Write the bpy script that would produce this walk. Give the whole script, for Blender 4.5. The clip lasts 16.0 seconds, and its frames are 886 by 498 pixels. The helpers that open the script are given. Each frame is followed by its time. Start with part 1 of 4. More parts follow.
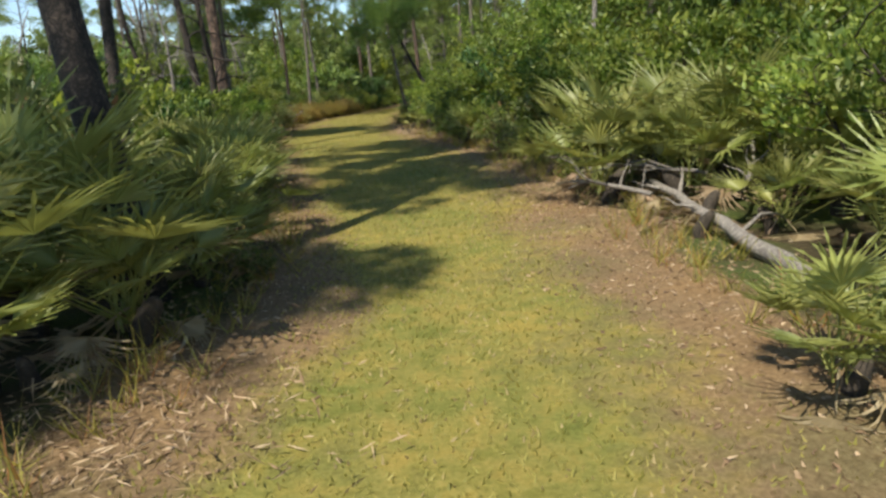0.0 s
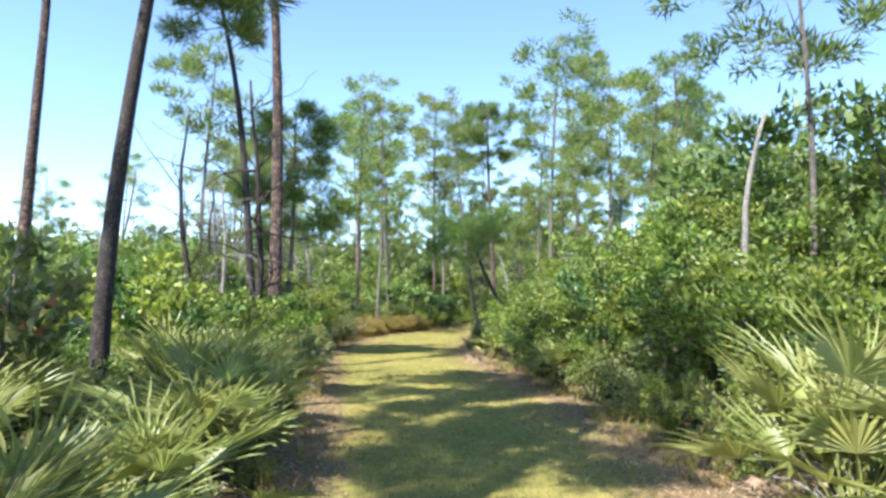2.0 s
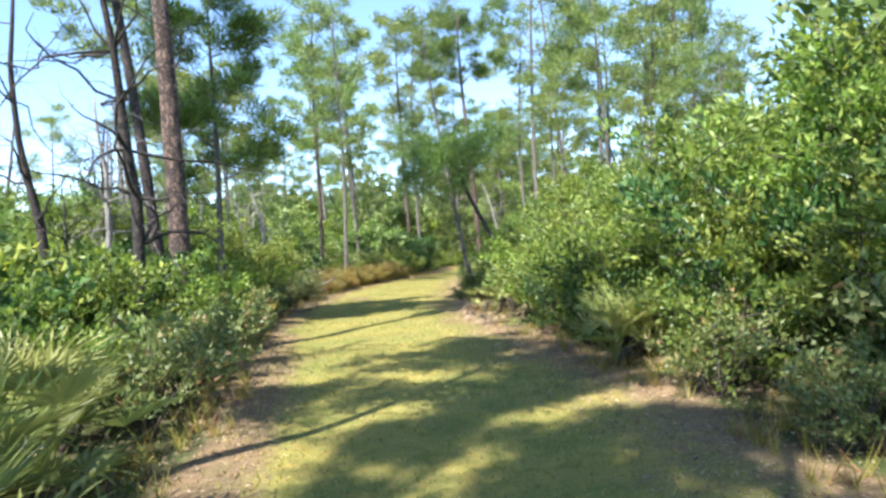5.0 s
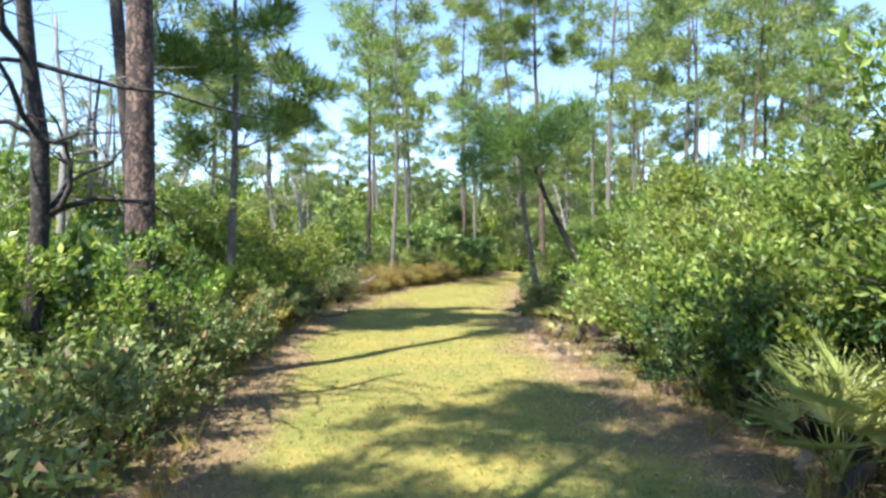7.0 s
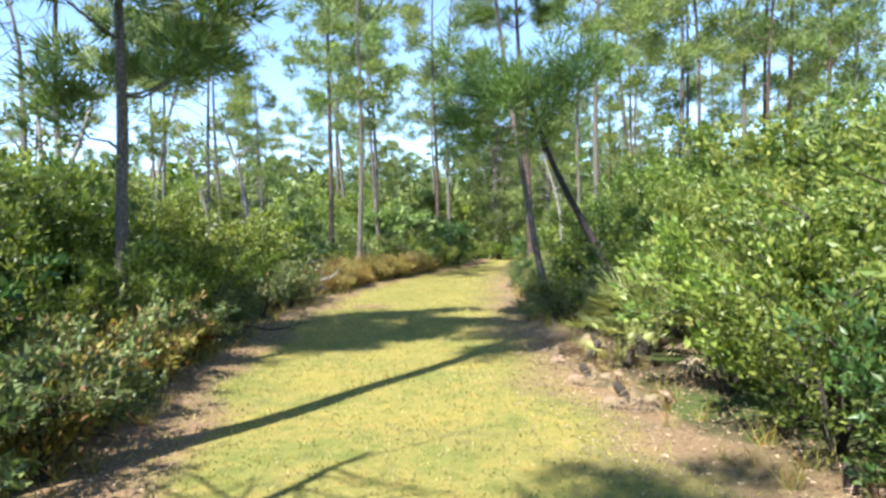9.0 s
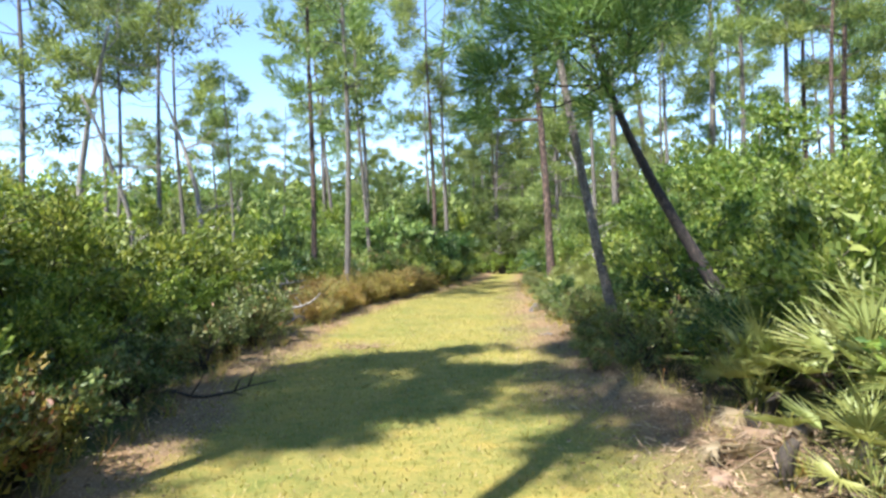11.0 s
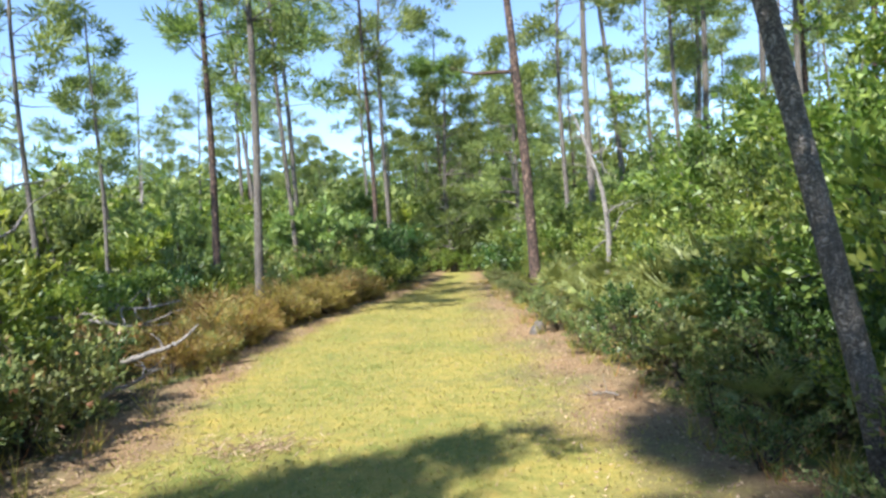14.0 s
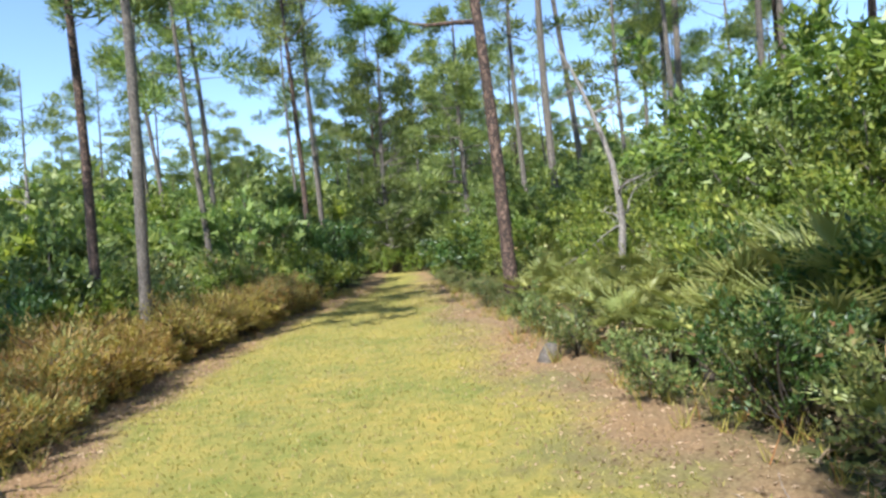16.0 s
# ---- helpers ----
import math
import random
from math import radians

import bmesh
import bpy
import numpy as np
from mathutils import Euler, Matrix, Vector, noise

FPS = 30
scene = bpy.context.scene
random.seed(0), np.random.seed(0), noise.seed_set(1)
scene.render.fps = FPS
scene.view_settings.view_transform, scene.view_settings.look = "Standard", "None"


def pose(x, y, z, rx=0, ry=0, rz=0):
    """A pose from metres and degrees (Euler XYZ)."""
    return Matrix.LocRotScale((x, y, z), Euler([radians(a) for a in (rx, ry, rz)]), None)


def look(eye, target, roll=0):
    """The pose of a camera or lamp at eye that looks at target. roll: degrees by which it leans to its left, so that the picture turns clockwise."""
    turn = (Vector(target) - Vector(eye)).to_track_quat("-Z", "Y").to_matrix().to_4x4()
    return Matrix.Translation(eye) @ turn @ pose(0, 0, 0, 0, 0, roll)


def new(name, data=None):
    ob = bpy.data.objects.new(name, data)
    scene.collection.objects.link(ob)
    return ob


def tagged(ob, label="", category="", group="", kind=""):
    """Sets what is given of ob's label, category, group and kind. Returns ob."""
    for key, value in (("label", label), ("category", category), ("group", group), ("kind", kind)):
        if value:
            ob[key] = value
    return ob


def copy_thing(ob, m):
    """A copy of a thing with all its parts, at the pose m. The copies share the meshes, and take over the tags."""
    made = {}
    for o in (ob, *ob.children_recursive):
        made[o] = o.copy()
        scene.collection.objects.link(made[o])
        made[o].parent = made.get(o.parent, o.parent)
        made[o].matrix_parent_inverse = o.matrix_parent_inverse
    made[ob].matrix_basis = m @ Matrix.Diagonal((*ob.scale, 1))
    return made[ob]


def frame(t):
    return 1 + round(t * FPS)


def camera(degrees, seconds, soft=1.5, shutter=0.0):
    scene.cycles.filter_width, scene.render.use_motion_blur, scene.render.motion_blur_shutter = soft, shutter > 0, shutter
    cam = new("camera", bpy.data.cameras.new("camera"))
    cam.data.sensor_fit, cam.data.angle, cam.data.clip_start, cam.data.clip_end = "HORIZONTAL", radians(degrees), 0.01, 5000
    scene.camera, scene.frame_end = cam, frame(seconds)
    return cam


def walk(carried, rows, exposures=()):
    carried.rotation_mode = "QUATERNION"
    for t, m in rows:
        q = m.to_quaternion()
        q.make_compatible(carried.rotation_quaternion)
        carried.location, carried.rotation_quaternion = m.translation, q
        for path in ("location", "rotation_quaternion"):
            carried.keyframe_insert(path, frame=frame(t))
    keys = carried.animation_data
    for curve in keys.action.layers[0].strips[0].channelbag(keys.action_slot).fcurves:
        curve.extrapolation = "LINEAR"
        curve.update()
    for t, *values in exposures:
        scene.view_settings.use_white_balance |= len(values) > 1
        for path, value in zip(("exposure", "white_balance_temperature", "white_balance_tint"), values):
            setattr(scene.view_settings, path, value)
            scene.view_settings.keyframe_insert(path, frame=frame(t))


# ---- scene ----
cam = camera(69.1, 16.0, soft=2.8)
METRES, EYE = 26.0, 1.4
ROWS = [
    (0.0, 0.0, 0.0, 0.0, -0.95, -14.3, 3.72),
    (0.5, -0.0004, 0.028, 0.0004, 1.11, -7.17, 1.03),
    (1.0, -0.0049, 0.0565, 0.0017, 3.02, -0.05, -0.77),
    (1.5, -0.0052, 0.0845, 0.0024, 3.56, 3.13, -1.79),
    (2.0, -0.0099, 0.1142, 0.0031, 5.19, 5.07, -0.99),
    (2.5, -0.0121, 0.1427, 0.0031, 7.34, 2.36, 2.09),
    (3.0, -0.018, 0.1732, 0.0039, 5.55, 2.72, 1.86),
    (5.5, -0.0363, 0.3161, 0.0035, 2.76, -0.52, 3.51),
    (6.0, -0.0399, 0.3475, 0.0034, 6.13, -0.72, 4.04),
    (6.5, -0.044, 0.3763, 0.0041, 4.94, -3.14, 1.12),
    (7.0, -0.048, 0.407, 0.0046, 7.61, 0.07, -0.58),
    (7.5, -0.0519, 0.4354, 0.0043, 5.8, -2.09, 1.74),
    (8.0, -0.057, 0.4659, 0.0044, 5.32, -0.39, 2.96),
    (10.5, -0.093, 0.639, 0.0048, 4.2, -2.23, -3.17),
    (11.0, -0.0981, 0.6732, 0.0042, 4.13, 0.11, 1.72),
    (11.5, -0.1039, 0.7051, 0.0034, 0.28, -0.93, 1.92),
    (12.0, -0.1074, 0.7408, 0.0042, 0.91, 1.28, 3.26),
    (12.5, -0.1147, 0.7708, 0.0045, 1.47, -0.13, 1.32),
    (13.0, -0.1167, 0.8034, 0.0042, 0.66, 1.11, 0.65),
    (13.5, -0.1204, 0.8338, 0.0049, 2.32, -1.46, 1.18),
    (14.0, -0.1223, 0.8649, 0.0044, -1.42, -0.49, 3.4),
    (14.5, -0.1272, 0.8939, 0.0029, -1.55, 0.15, 1.63),
    (15.0, -0.1287, 0.9271, 0.0024, -0.52, -0.76, 3.9),
    (15.5, -0.1327, 0.9568, 0.0017, -0.76, -2.61, 5.7),
    (16.0, -0.1328, 0.9874, 0.0027, -7.42, -1.07, 5.29),
]

walk(cam, [(t, pose(0, 0, EYE) @ pose(METRES * x, METRES * y, METRES * z, 90 + pitch, roll, yaw)) for t, x, y, z, yaw, pitch, roll in ROWS],
     exposures=[(0.0, 0.45, 6900, 4), (0.5, 0.8, 6900, 3), (1.0, 1.25, 6400, 5), (1.5, 1.42, 5980, 8), (3.0, 1.65, 5980, 8), (8.0, 1.58, 5980, 8), (10.5, 1.46, 5980, 8), (12.0, 1.56, 5980, 8), (16.0, 1.1, 5980, 8)])

# ---- daylight ----
SUN_AZIMUTH, SUN_HEIGHT = 211.0, 52.0      # compass degrees from +y, and elevation
to_sun = Vector((math.sin(radians(SUN_AZIMUTH)) * math.cos(radians(SUN_HEIGHT)),
                 math.cos(radians(SUN_AZIMUTH)) * math.cos(radians(SUN_HEIGHT)), math.sin(radians(SUN_HEIGHT))))
world = bpy.data.worlds.new("sky")
scene.world = world
world.use_nodes = True
wn = world.node_tree.nodes
sky = wn.new("ShaderNodeTexSky")
sky.sky_type, sky.sun_disc = "NISHITA", False
sky.sun_elevation, sky.sun_rotation = radians(SUN_HEIGHT), radians(SUN_AZIMUTH)
sky.air_density, sky.dust_density, sky.ozone_density = 0.8, 0.0, 1.2
wn["Background"].inputs["Strength"].default_value = 0.145
world.node_tree.links.new(sky.outputs["Color"], wn["Background"].inputs["Color"])
sun = new("sun", bpy.data.lights.new("sun", "SUN"))
sun.data.energy, sun.data.angle, sun.data.color = 5.0, radians(0.53), (1.0, 0.95, 0.86)
sun.matrix_world = look(to_sun * 100, (0, 0, 0))

rng = np.random.default_rng(7)
rnd = random.Random(11)


# ---- materials ----
def mat_base(name):
    m = bpy.data.materials.new(name)
    m.use_nodes = True
    n, l = m.node_tree.nodes, m.node_tree.links
    return m, n, l, n["Principled BSDF"]


def ramp(n, stops):
    r = n.new("ShaderNodeValToRGB")
    e = r.color_ramp.elements
    while len(e) < len(stops):
        e.new(0.5)
    for k, (p, c) in enumerate(stops):
        e[k].position, e[k].color = p, (*c, 1)
    return r


def noise_node(n, l, scale, detail=4, rough=0.6, coords="Object", stretch=None):
    tc = n.new("ShaderNodeTexCoord")
    t = n.new("ShaderNodeTexNoise")
    t.inputs["Scale"].default_value, t.inputs["Detail"].default_value, t.inputs["Roughness"].default_value = scale, detail, rough
    if stretch:
        mp = n.new("ShaderNodeMapping")
        mp.inputs["Scale"].default_value = stretch
        l.new(tc.outputs[coords], mp.inputs["Vector"])
        l.new(mp.outputs["Vector"], t.inputs["Vector"])
    else:
        l.new(tc.outputs[coords], t.inputs["Vector"])
    return t


def leaf_material(name, dark, mid, light, rough=0.42, glow=0.35, dead=None, dead_share=0.0):
    """Leaves that differ one from another and plant from plant, and let some light through."""
    m, n, l, b = mat_base(name)
    geo, inf = n.new("ShaderNodeNewGeometry"), n.new("ShaderNodeObjectInfo")
    stops = [(0.0, dark), (0.5, mid), (1.0, light)]
    if dead:
        stops = [(0.0, dark), (0.5, mid), (0.97 - dead_share, light), (1.0 - dead_share, dead)]
    r = ramp(n, stops)
    l.new(geo.outputs["Random Per Island"], r.inputs["Fac"])
    big = noise_node(n, l, 2.2, 3)
    hsv = n.new("ShaderNodeHueSaturation")
    l.new(r.outputs["Color"], hsv.inputs["Color"])
    mr = n.new("ShaderNodeMapRange")
    mr.inputs["From Min"].default_value, mr.inputs["From Max"].default_value = 0.3, 0.7
    mr.inputs["To Min"].default_value, mr.inputs["To Max"].default_value = 0.75, 1.25
    l.new(big.outputs["Fac"], mr.inputs["Value"])
    own = n.new("ShaderNodeMath")
    own.operation = "MULTIPLY"
    own.inputs[1].default_value = 7.31
    l.new(inf.outputs["Random"], own.inputs[0])
    frac = n.new("ShaderNodeMath")
    frac.operation = "FRACT"
    l.new(own.outputs[0], frac.inputs[0])
    ov = n.new("ShaderNodeMapRange")
    ov.inputs["To Min"].default_value, ov.inputs["To Max"].default_value = 0.86, 1.32
    l.new(frac.outputs[0], ov.inputs["Value"])
    vm = n.new("ShaderNodeMath")
    vm.operation = "MULTIPLY"
    l.new(mr.outputs["Result"], vm.inputs[0])
    l.new(ov.outputs["Result"], vm.inputs[1])
    l.new(vm.outputs[0], hsv.inputs["Value"])
    mh = n.new("ShaderNodeMapRange")
    mh.inputs["To Min"].default_value, mh.inputs["To Max"].default_value = 0.478, 0.515
    l.new(inf.outputs["Random"], mh.inputs["Value"])
    l.new(mh.outputs["Result"], hsv.inputs["Hue"])
    l.new(hsv.outputs["Color"], b.inputs["Base Color"])
    b.inputs["Roughness"].default_value = rough
    b.inputs["Specular IOR Level"].default_value = 0.45
    tr = n.new("ShaderNodeBsdfTranslucent")
    bright = n.new("ShaderNodeHueSaturation")
    bright.inputs["Saturation"].default_value, bright.inputs["Value"].default_value = 1.1, 1.35
    l.new(hsv.outputs["Color"], bright.inputs["Color"])
    l.new(bright.outputs["Color"], tr.inputs["Color"])
    mix = n.new("ShaderNodeMixShader")
    mix.inputs["Fac"].default_value = glow
    l.new(b.outputs["BSDF"], mix.inputs[1])
    l.new(tr.outputs["BSDF"], mix.inputs[2])
    l.new(mix.outputs["Shader"], n["Material Output"].inputs["Surface"])
    return m


def bark_material(name, crack, plate, pale, scale=9.0, bump=0.9):
    m, n, l, b = mat_base(name)
    tc, mp = n.new("ShaderNodeTexCoord"), n.new("ShaderNodeMapping")
    mp.inputs["Scale"].default_value = (1, 1, 0.42)
    l.new(tc.outputs["Object"], mp.inputs["Vector"])
    wob = noise_node(n, l, 6, 3)
    add = n.new("ShaderNodeMixRGB")
    add.blend_type = "ADD"
    add.inputs["Fac"].default_value = 0.3
    l.new(mp.outputs["Vector"], add.inputs[1])
    l.new(wob.outputs["Color"], add.inputs[2])
    v = n.new("ShaderNodeTexVoronoi")
    v.feature = "DISTANCE_TO_EDGE"
    v.inputs["Scale"].default_value = scale * 2.4
    l.new(add.outputs["Color"], v.inputs["Vector"])
    r = ramp(n, [(0.0, crack), (0.03, crack), (0.3, plate), (0.8, pale)])
    l.new(v.outputs["Distance"], r.inputs["Fac"])
    fine = noise_node(n, l, 26, 6, 0.7, stretch=(1, 1, 0.3))
    fr = ramp(n, [(0.3, (0.45, 0.45, 0.45)), (0.7, (1.25, 1.22, 1.2))])
    l.new(fine.outputs["Fac"], fr.inputs["Fac"])
    mul = n.new("ShaderNodeMixRGB")
    mul.blend_type = "MULTIPLY"
    mul.inputs["Fac"].default_value = 0.8
    l.new(r.outputs["Color"], mul.inputs[1])
    l.new(fr.outputs["Color"], mul.inputs[2])
    stain = noise_node(n, l, 1.1, 3)
    sr = ramp(n, [(0.35, (0.55, 0.55, 0.58)), (0.6, (1, 1, 1))])
    l.new(stain.outputs["Fac"], sr.inputs["Fac"])
    mul2 = n.new("ShaderNodeMixRGB")
    mul2.blend_type = "MULTIPLY"
    mul2.inputs["Fac"].default_value = 0.7
    l.new(mul.outputs["Color"], mul2.inputs[1])
    l.new(sr.outputs["Color"], mul2.inputs[2])
    l.new(mul2.outputs["Color"], b.inputs["Base Color"])
    b.inputs["Roughness"].default_value = 0.9
    bp = n.new("ShaderNodeBump")
    bp.inputs["Strength"].default_value, bp.inputs["Distance"].default_value = bump, 0.03
    l.new(mul.outputs["Color"], bp.inputs["Height"])
    l.new(bp.outputs["Normal"], b.inputs["Normal"])
    return m


M_OVAL = leaf_material("oval_leaf", (0.054, 0.090, 0.018), (0.152, 0.206, 0.036), (0.312, 0.342, 0.076), 0.42, 0.42)
M_OLIVE = leaf_material("olive_leaf", (0.065, 0.094, 0.030), (0.150, 0.188, 0.054), (0.273, 0.281, 0.102), 0.45, 0.33, (0.325, 0.188, 0.084), 0.05)
M_DARKLEAF = leaf_material("dark_leaf", (0.022, 0.050, 0.012), (0.046, 0.090, 0.020), (0.090, 0.144, 0.034), 0.42, 0.25)
M_GOLD = leaf_material("gold_leaf", (0.108, 0.108, 0.022), (0.228, 0.198, 0.044), (0.348, 0.288, 0.077), 0.5, 0.35, (0.288, 0.132, 0.055), 0.12)
M_RUST = leaf_material("rust_leaf", (0.2, 0.132, 0.042), (0.37, 0.245, 0.078), (0.54, 0.4, 0.155), 0.6, 0.42, (0.21, 0.21, 0.065), 0.45)
M_RUSTGREEN = leaf_material("rust_green_leaf", (0.165, 0.128, 0.03), (0.31, 0.245, 0.055), (0.45, 0.35, 0.1), 0.6, 0.4, (0.25, 0.155, 0.055), 0.3)
M_PALM = leaf_material("palm_leaf", (0.108, 0.138, 0.036), (0.225, 0.248, 0.072), (0.425, 0.41, 0.155), 0.43, 0.36)
M_DRYPALM = leaf_material("dry_palm_leaf", (0.16, 0.11, 0.065), (0.28, 0.2, 0.12), (0.42, 0.34, 0.23), 0.6, 0.25)
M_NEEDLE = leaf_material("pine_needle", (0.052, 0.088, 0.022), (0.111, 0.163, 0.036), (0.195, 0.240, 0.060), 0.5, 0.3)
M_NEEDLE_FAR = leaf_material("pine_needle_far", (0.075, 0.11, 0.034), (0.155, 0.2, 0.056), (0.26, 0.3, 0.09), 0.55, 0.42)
M_GRASS = leaf_material("grass_blade", (0.216, 0.198, 0.051), (0.274, 0.242, 0.068), (0.354, 0.299, 0.098), 0.7, 0.4, (0.35, 0.265, 0.135), 0.18)
M_STRAW = leaf_material("dry_litter", (0.1, 0.062, 0.035), (0.225, 0.15, 0.083), (0.45, 0.345, 0.22), 0.75, 0.1)
M_BARK = bark_material("pine_bark", (0.035, 0.023, 0.018), (0.21, 0.13, 0.095), (0.4, 0.285, 0.225), 4.6, 1.0)
M_BARKGREY = bark_material("grey_bark", (0.1, 0.085, 0.07), (0.3, 0.255, 0.215), (0.5, 0.45, 0.39), 14)
M_BARKDARK = bark_material("charred_bark", (0.02, 0.016, 0.014), (0.085, 0.06, 0.048), (0.2, 0.14, 0.11), 7)
M_DEAD = bark_material("dead_wood", (0.2, 0.17, 0.15), (0.46, 0.42, 0.37), (0.66, 0.61, 0.55), 20, 0.5)
M_TWIG = bark_material("twig_bark", (0.04, 0.03, 0.022), (0.11, 0.085, 0.062), (0.19, 0.155, 0.12), 25, 0.4)


def ground_material():
    m, n, l, b = mat_base("trail_ground")
    at = n.new("ShaderNodeAttribute")
    at.attribute_name = "cover"
    sep = n.new("ShaderNodeSeparateColor")
    l.new(at.outputs["Color"], sep.inputs["Color"])
    tc = n.new("ShaderNodeTexCoord")

    def tex(scale, detail, rough=0.65):
        return noise_node(n, l, scale, detail, rough)

    fine, mid, wide = tex(38, 6, 0.75), tex(5.5, 5), tex(0.8, 4)
    grass = ramp(n, [(0.25, (0.148, 0.134, 0.035)), (0.5, (0.247, 0.216, 0.06)), (0.75, (0.35, 0.294, 0.101))])
    l.new(fine.outputs["Fac"], grass.inputs["Fac"])
    gtone = ramp(n, [(0.3, (0.54, 0.66, 0.5)), (0.5, (1, 1, 1)), (0.7, (1.34, 1.12, 1.08))])
    l.new(mid.outputs["Fac"], gtone.inputs["Fac"])
    gm = n.new("ShaderNodeMixRGB")
    gm.blend_type = "MULTIPLY"
    gm.inputs["Fac"].default_value = 0.85
    l.new(grass.outputs["Color"], gm.inputs[1])
    l.new(gtone.outputs["Color"], gm.inputs[2])
    litter = ramp(n, [(0.25, (0.095, 0.06, 0.032)), (0.45, (0.195, 0.125, 0.07)), (0.62, (0.295, 0.2, 0.115)), (0.8, (0.45, 0.345, 0.21))])
    l.new(fine.outputs["Fac"], litter.inputs["Fac"])
    bare = ramp(n, [(0.3, (0.04, 0.028, 0.018)), (0.6, (0.1, 0.068, 0.042)), (0.8, (0.2, 0.145, 0.09))])
    l.new(fine.outputs["Fac"], bare.inputs["Fac"])
    herb = ramp(n, [(0.3, (0.03, 0.045, 0.014)), (0.55, (0.075, 0.098, 0.03)), (0.8, (0.15, 0.16, 0.055))])
    l.new(fine.outputs["Fac"], herb.inputs["Fac"])
    where = ramp(n, [(0.42, (0, 0, 0)), (0.58, (1, 1, 1))])
    l.new(wide.outputs["Fac"], where.inputs["Fac"])
    duff = n.new("ShaderNodeMixRGB")
    l.new(where.outputs["Color"], duff.inputs["Fac"])
    l.new(bare.outputs["Color"], duff.inputs[1])
    l.new(herb.outputs["Color"], duff.inputs[2])

    def blend(chan, a, c, lo, hi):
        ad = n.new("ShaderNodeMath")
        ad.operation = "ADD"
        l.new(sep.outputs[chan], ad.inputs[0])
        sc = n.new("ShaderNodeMath")
        sc.operation = "MULTIPLY_ADD"
        sc.inputs[1].default_value, sc.inputs[2].default_value = 0.9, -0.45
        l.new(mid.outputs["Fac"], sc.inputs[0])
        l.new(sc.outputs[0], ad.inputs[1])
        mr = n.new("ShaderNodeMapRange")
        mr.inputs["From Min"].default_value, mr.inputs["From Max"].default_value = lo, hi
        l.new(ad.outputs[0], mr.inputs["Value"])
        mx = n.new("ShaderNodeMixRGB")
        l.new(mr.outputs["Result"], mx.inputs["Fac"])
        l.new(a.outputs["Color"], mx.inputs[1])
        l.new(c.outputs["Color"], mx.inputs[2])
        return mx

    c1 = blend("Green", duff, litter, 0.3, 0.7)
    c2 = blend("Red", c1, gm, 0.25, 0.75)
    wt = ramp(n, [(0.36, (0.74, 0.86, 0.76)), (0.5, (0.98, 0.98, 0.95)), (0.64, (1.12, 1.06, 0.95))])
    l.new(wide.outputs["Fac"], wt.inputs["Fac"])
    fm = n.new("ShaderNodeMixRGB")
    fm.blend_type = "MULTIPLY"
    fm.inputs["Fac"].default_value = 1.0
    l.new(c2.outputs["Color"], fm.inputs[1])
    l.new(wt.outputs["Color"], fm.inputs[2])
    l.new(fm.outputs["Color"], b.inputs["Base Color"])
    b.inputs["Roughness"].default_value = 0.95
    b.inputs["Specular IOR Level"].default_value = 0.15
    bp = n.new("ShaderNodeBump")
    bp.inputs["Strength"].default_value, bp.inputs["Distance"].default_value = 0.6, 0.03
    l.new(fine.outputs["Fac"], bp.inputs["Height"])
    l.new(bp.outputs["Normal"], b.inputs["Normal"])
    return m


M_GROUND = ground_material()

# ---- plan of the trail: where the plants begin on either hand ----
TRAIL_Y = [-15, -3, 0, 2.5, 4, 6, 8, 11, 15, 20, 25, 30, 35, 40, 45, 52, 58]
TRAIL_L = [-2.0, -1.9, -1.7, -1.45, -1.15, -1.5, -2.0, -2.7, -3.7, -5.1, -5.85, -6.1, -6.0, -5.0, -3.7, -3.1, -2.6]
TRAIL_R = [2.2, 2.2, 2.1, 2.0, 1.75, 1.6, 1.65, 1.2, 0.6, -0.7, -1.1, -1.4, -1.4, -1.3, -1.2, -0.9, -0.4]


def edge_l(y):
    return float(np.interp(y, TRAIL_Y, TRAIL_L))


def edge_r(y):
    return float(np.interp(y, TRAIL_Y, TRAIL_R))


# ---- mesh helpers ----
def mesh_from(name, verts, faces, material, smooth=False):
    me = bpy.data.meshes.new(name)
    me.from_pydata(verts, [], faces)
    me.materials.append(material)
    if smooth:
        me.polygons.foreach_set("use_smooth", [True] * len(me.polygons))
    me.update()
    return me


def part(name, me, parent, label="", at=None):
    ob = new(name, me)
    ob.parent = parent
    if at is not None:
        ob.matrix_basis = at
    return tagged(ob, label) if label else ob


def thing(name, label, category, group="", at=None):
    ob = new(name)
    ob.empty_display_size = 0.2
    if at is not None:
        ob.matrix_basis = at
    return tagged(ob, label, category, group)


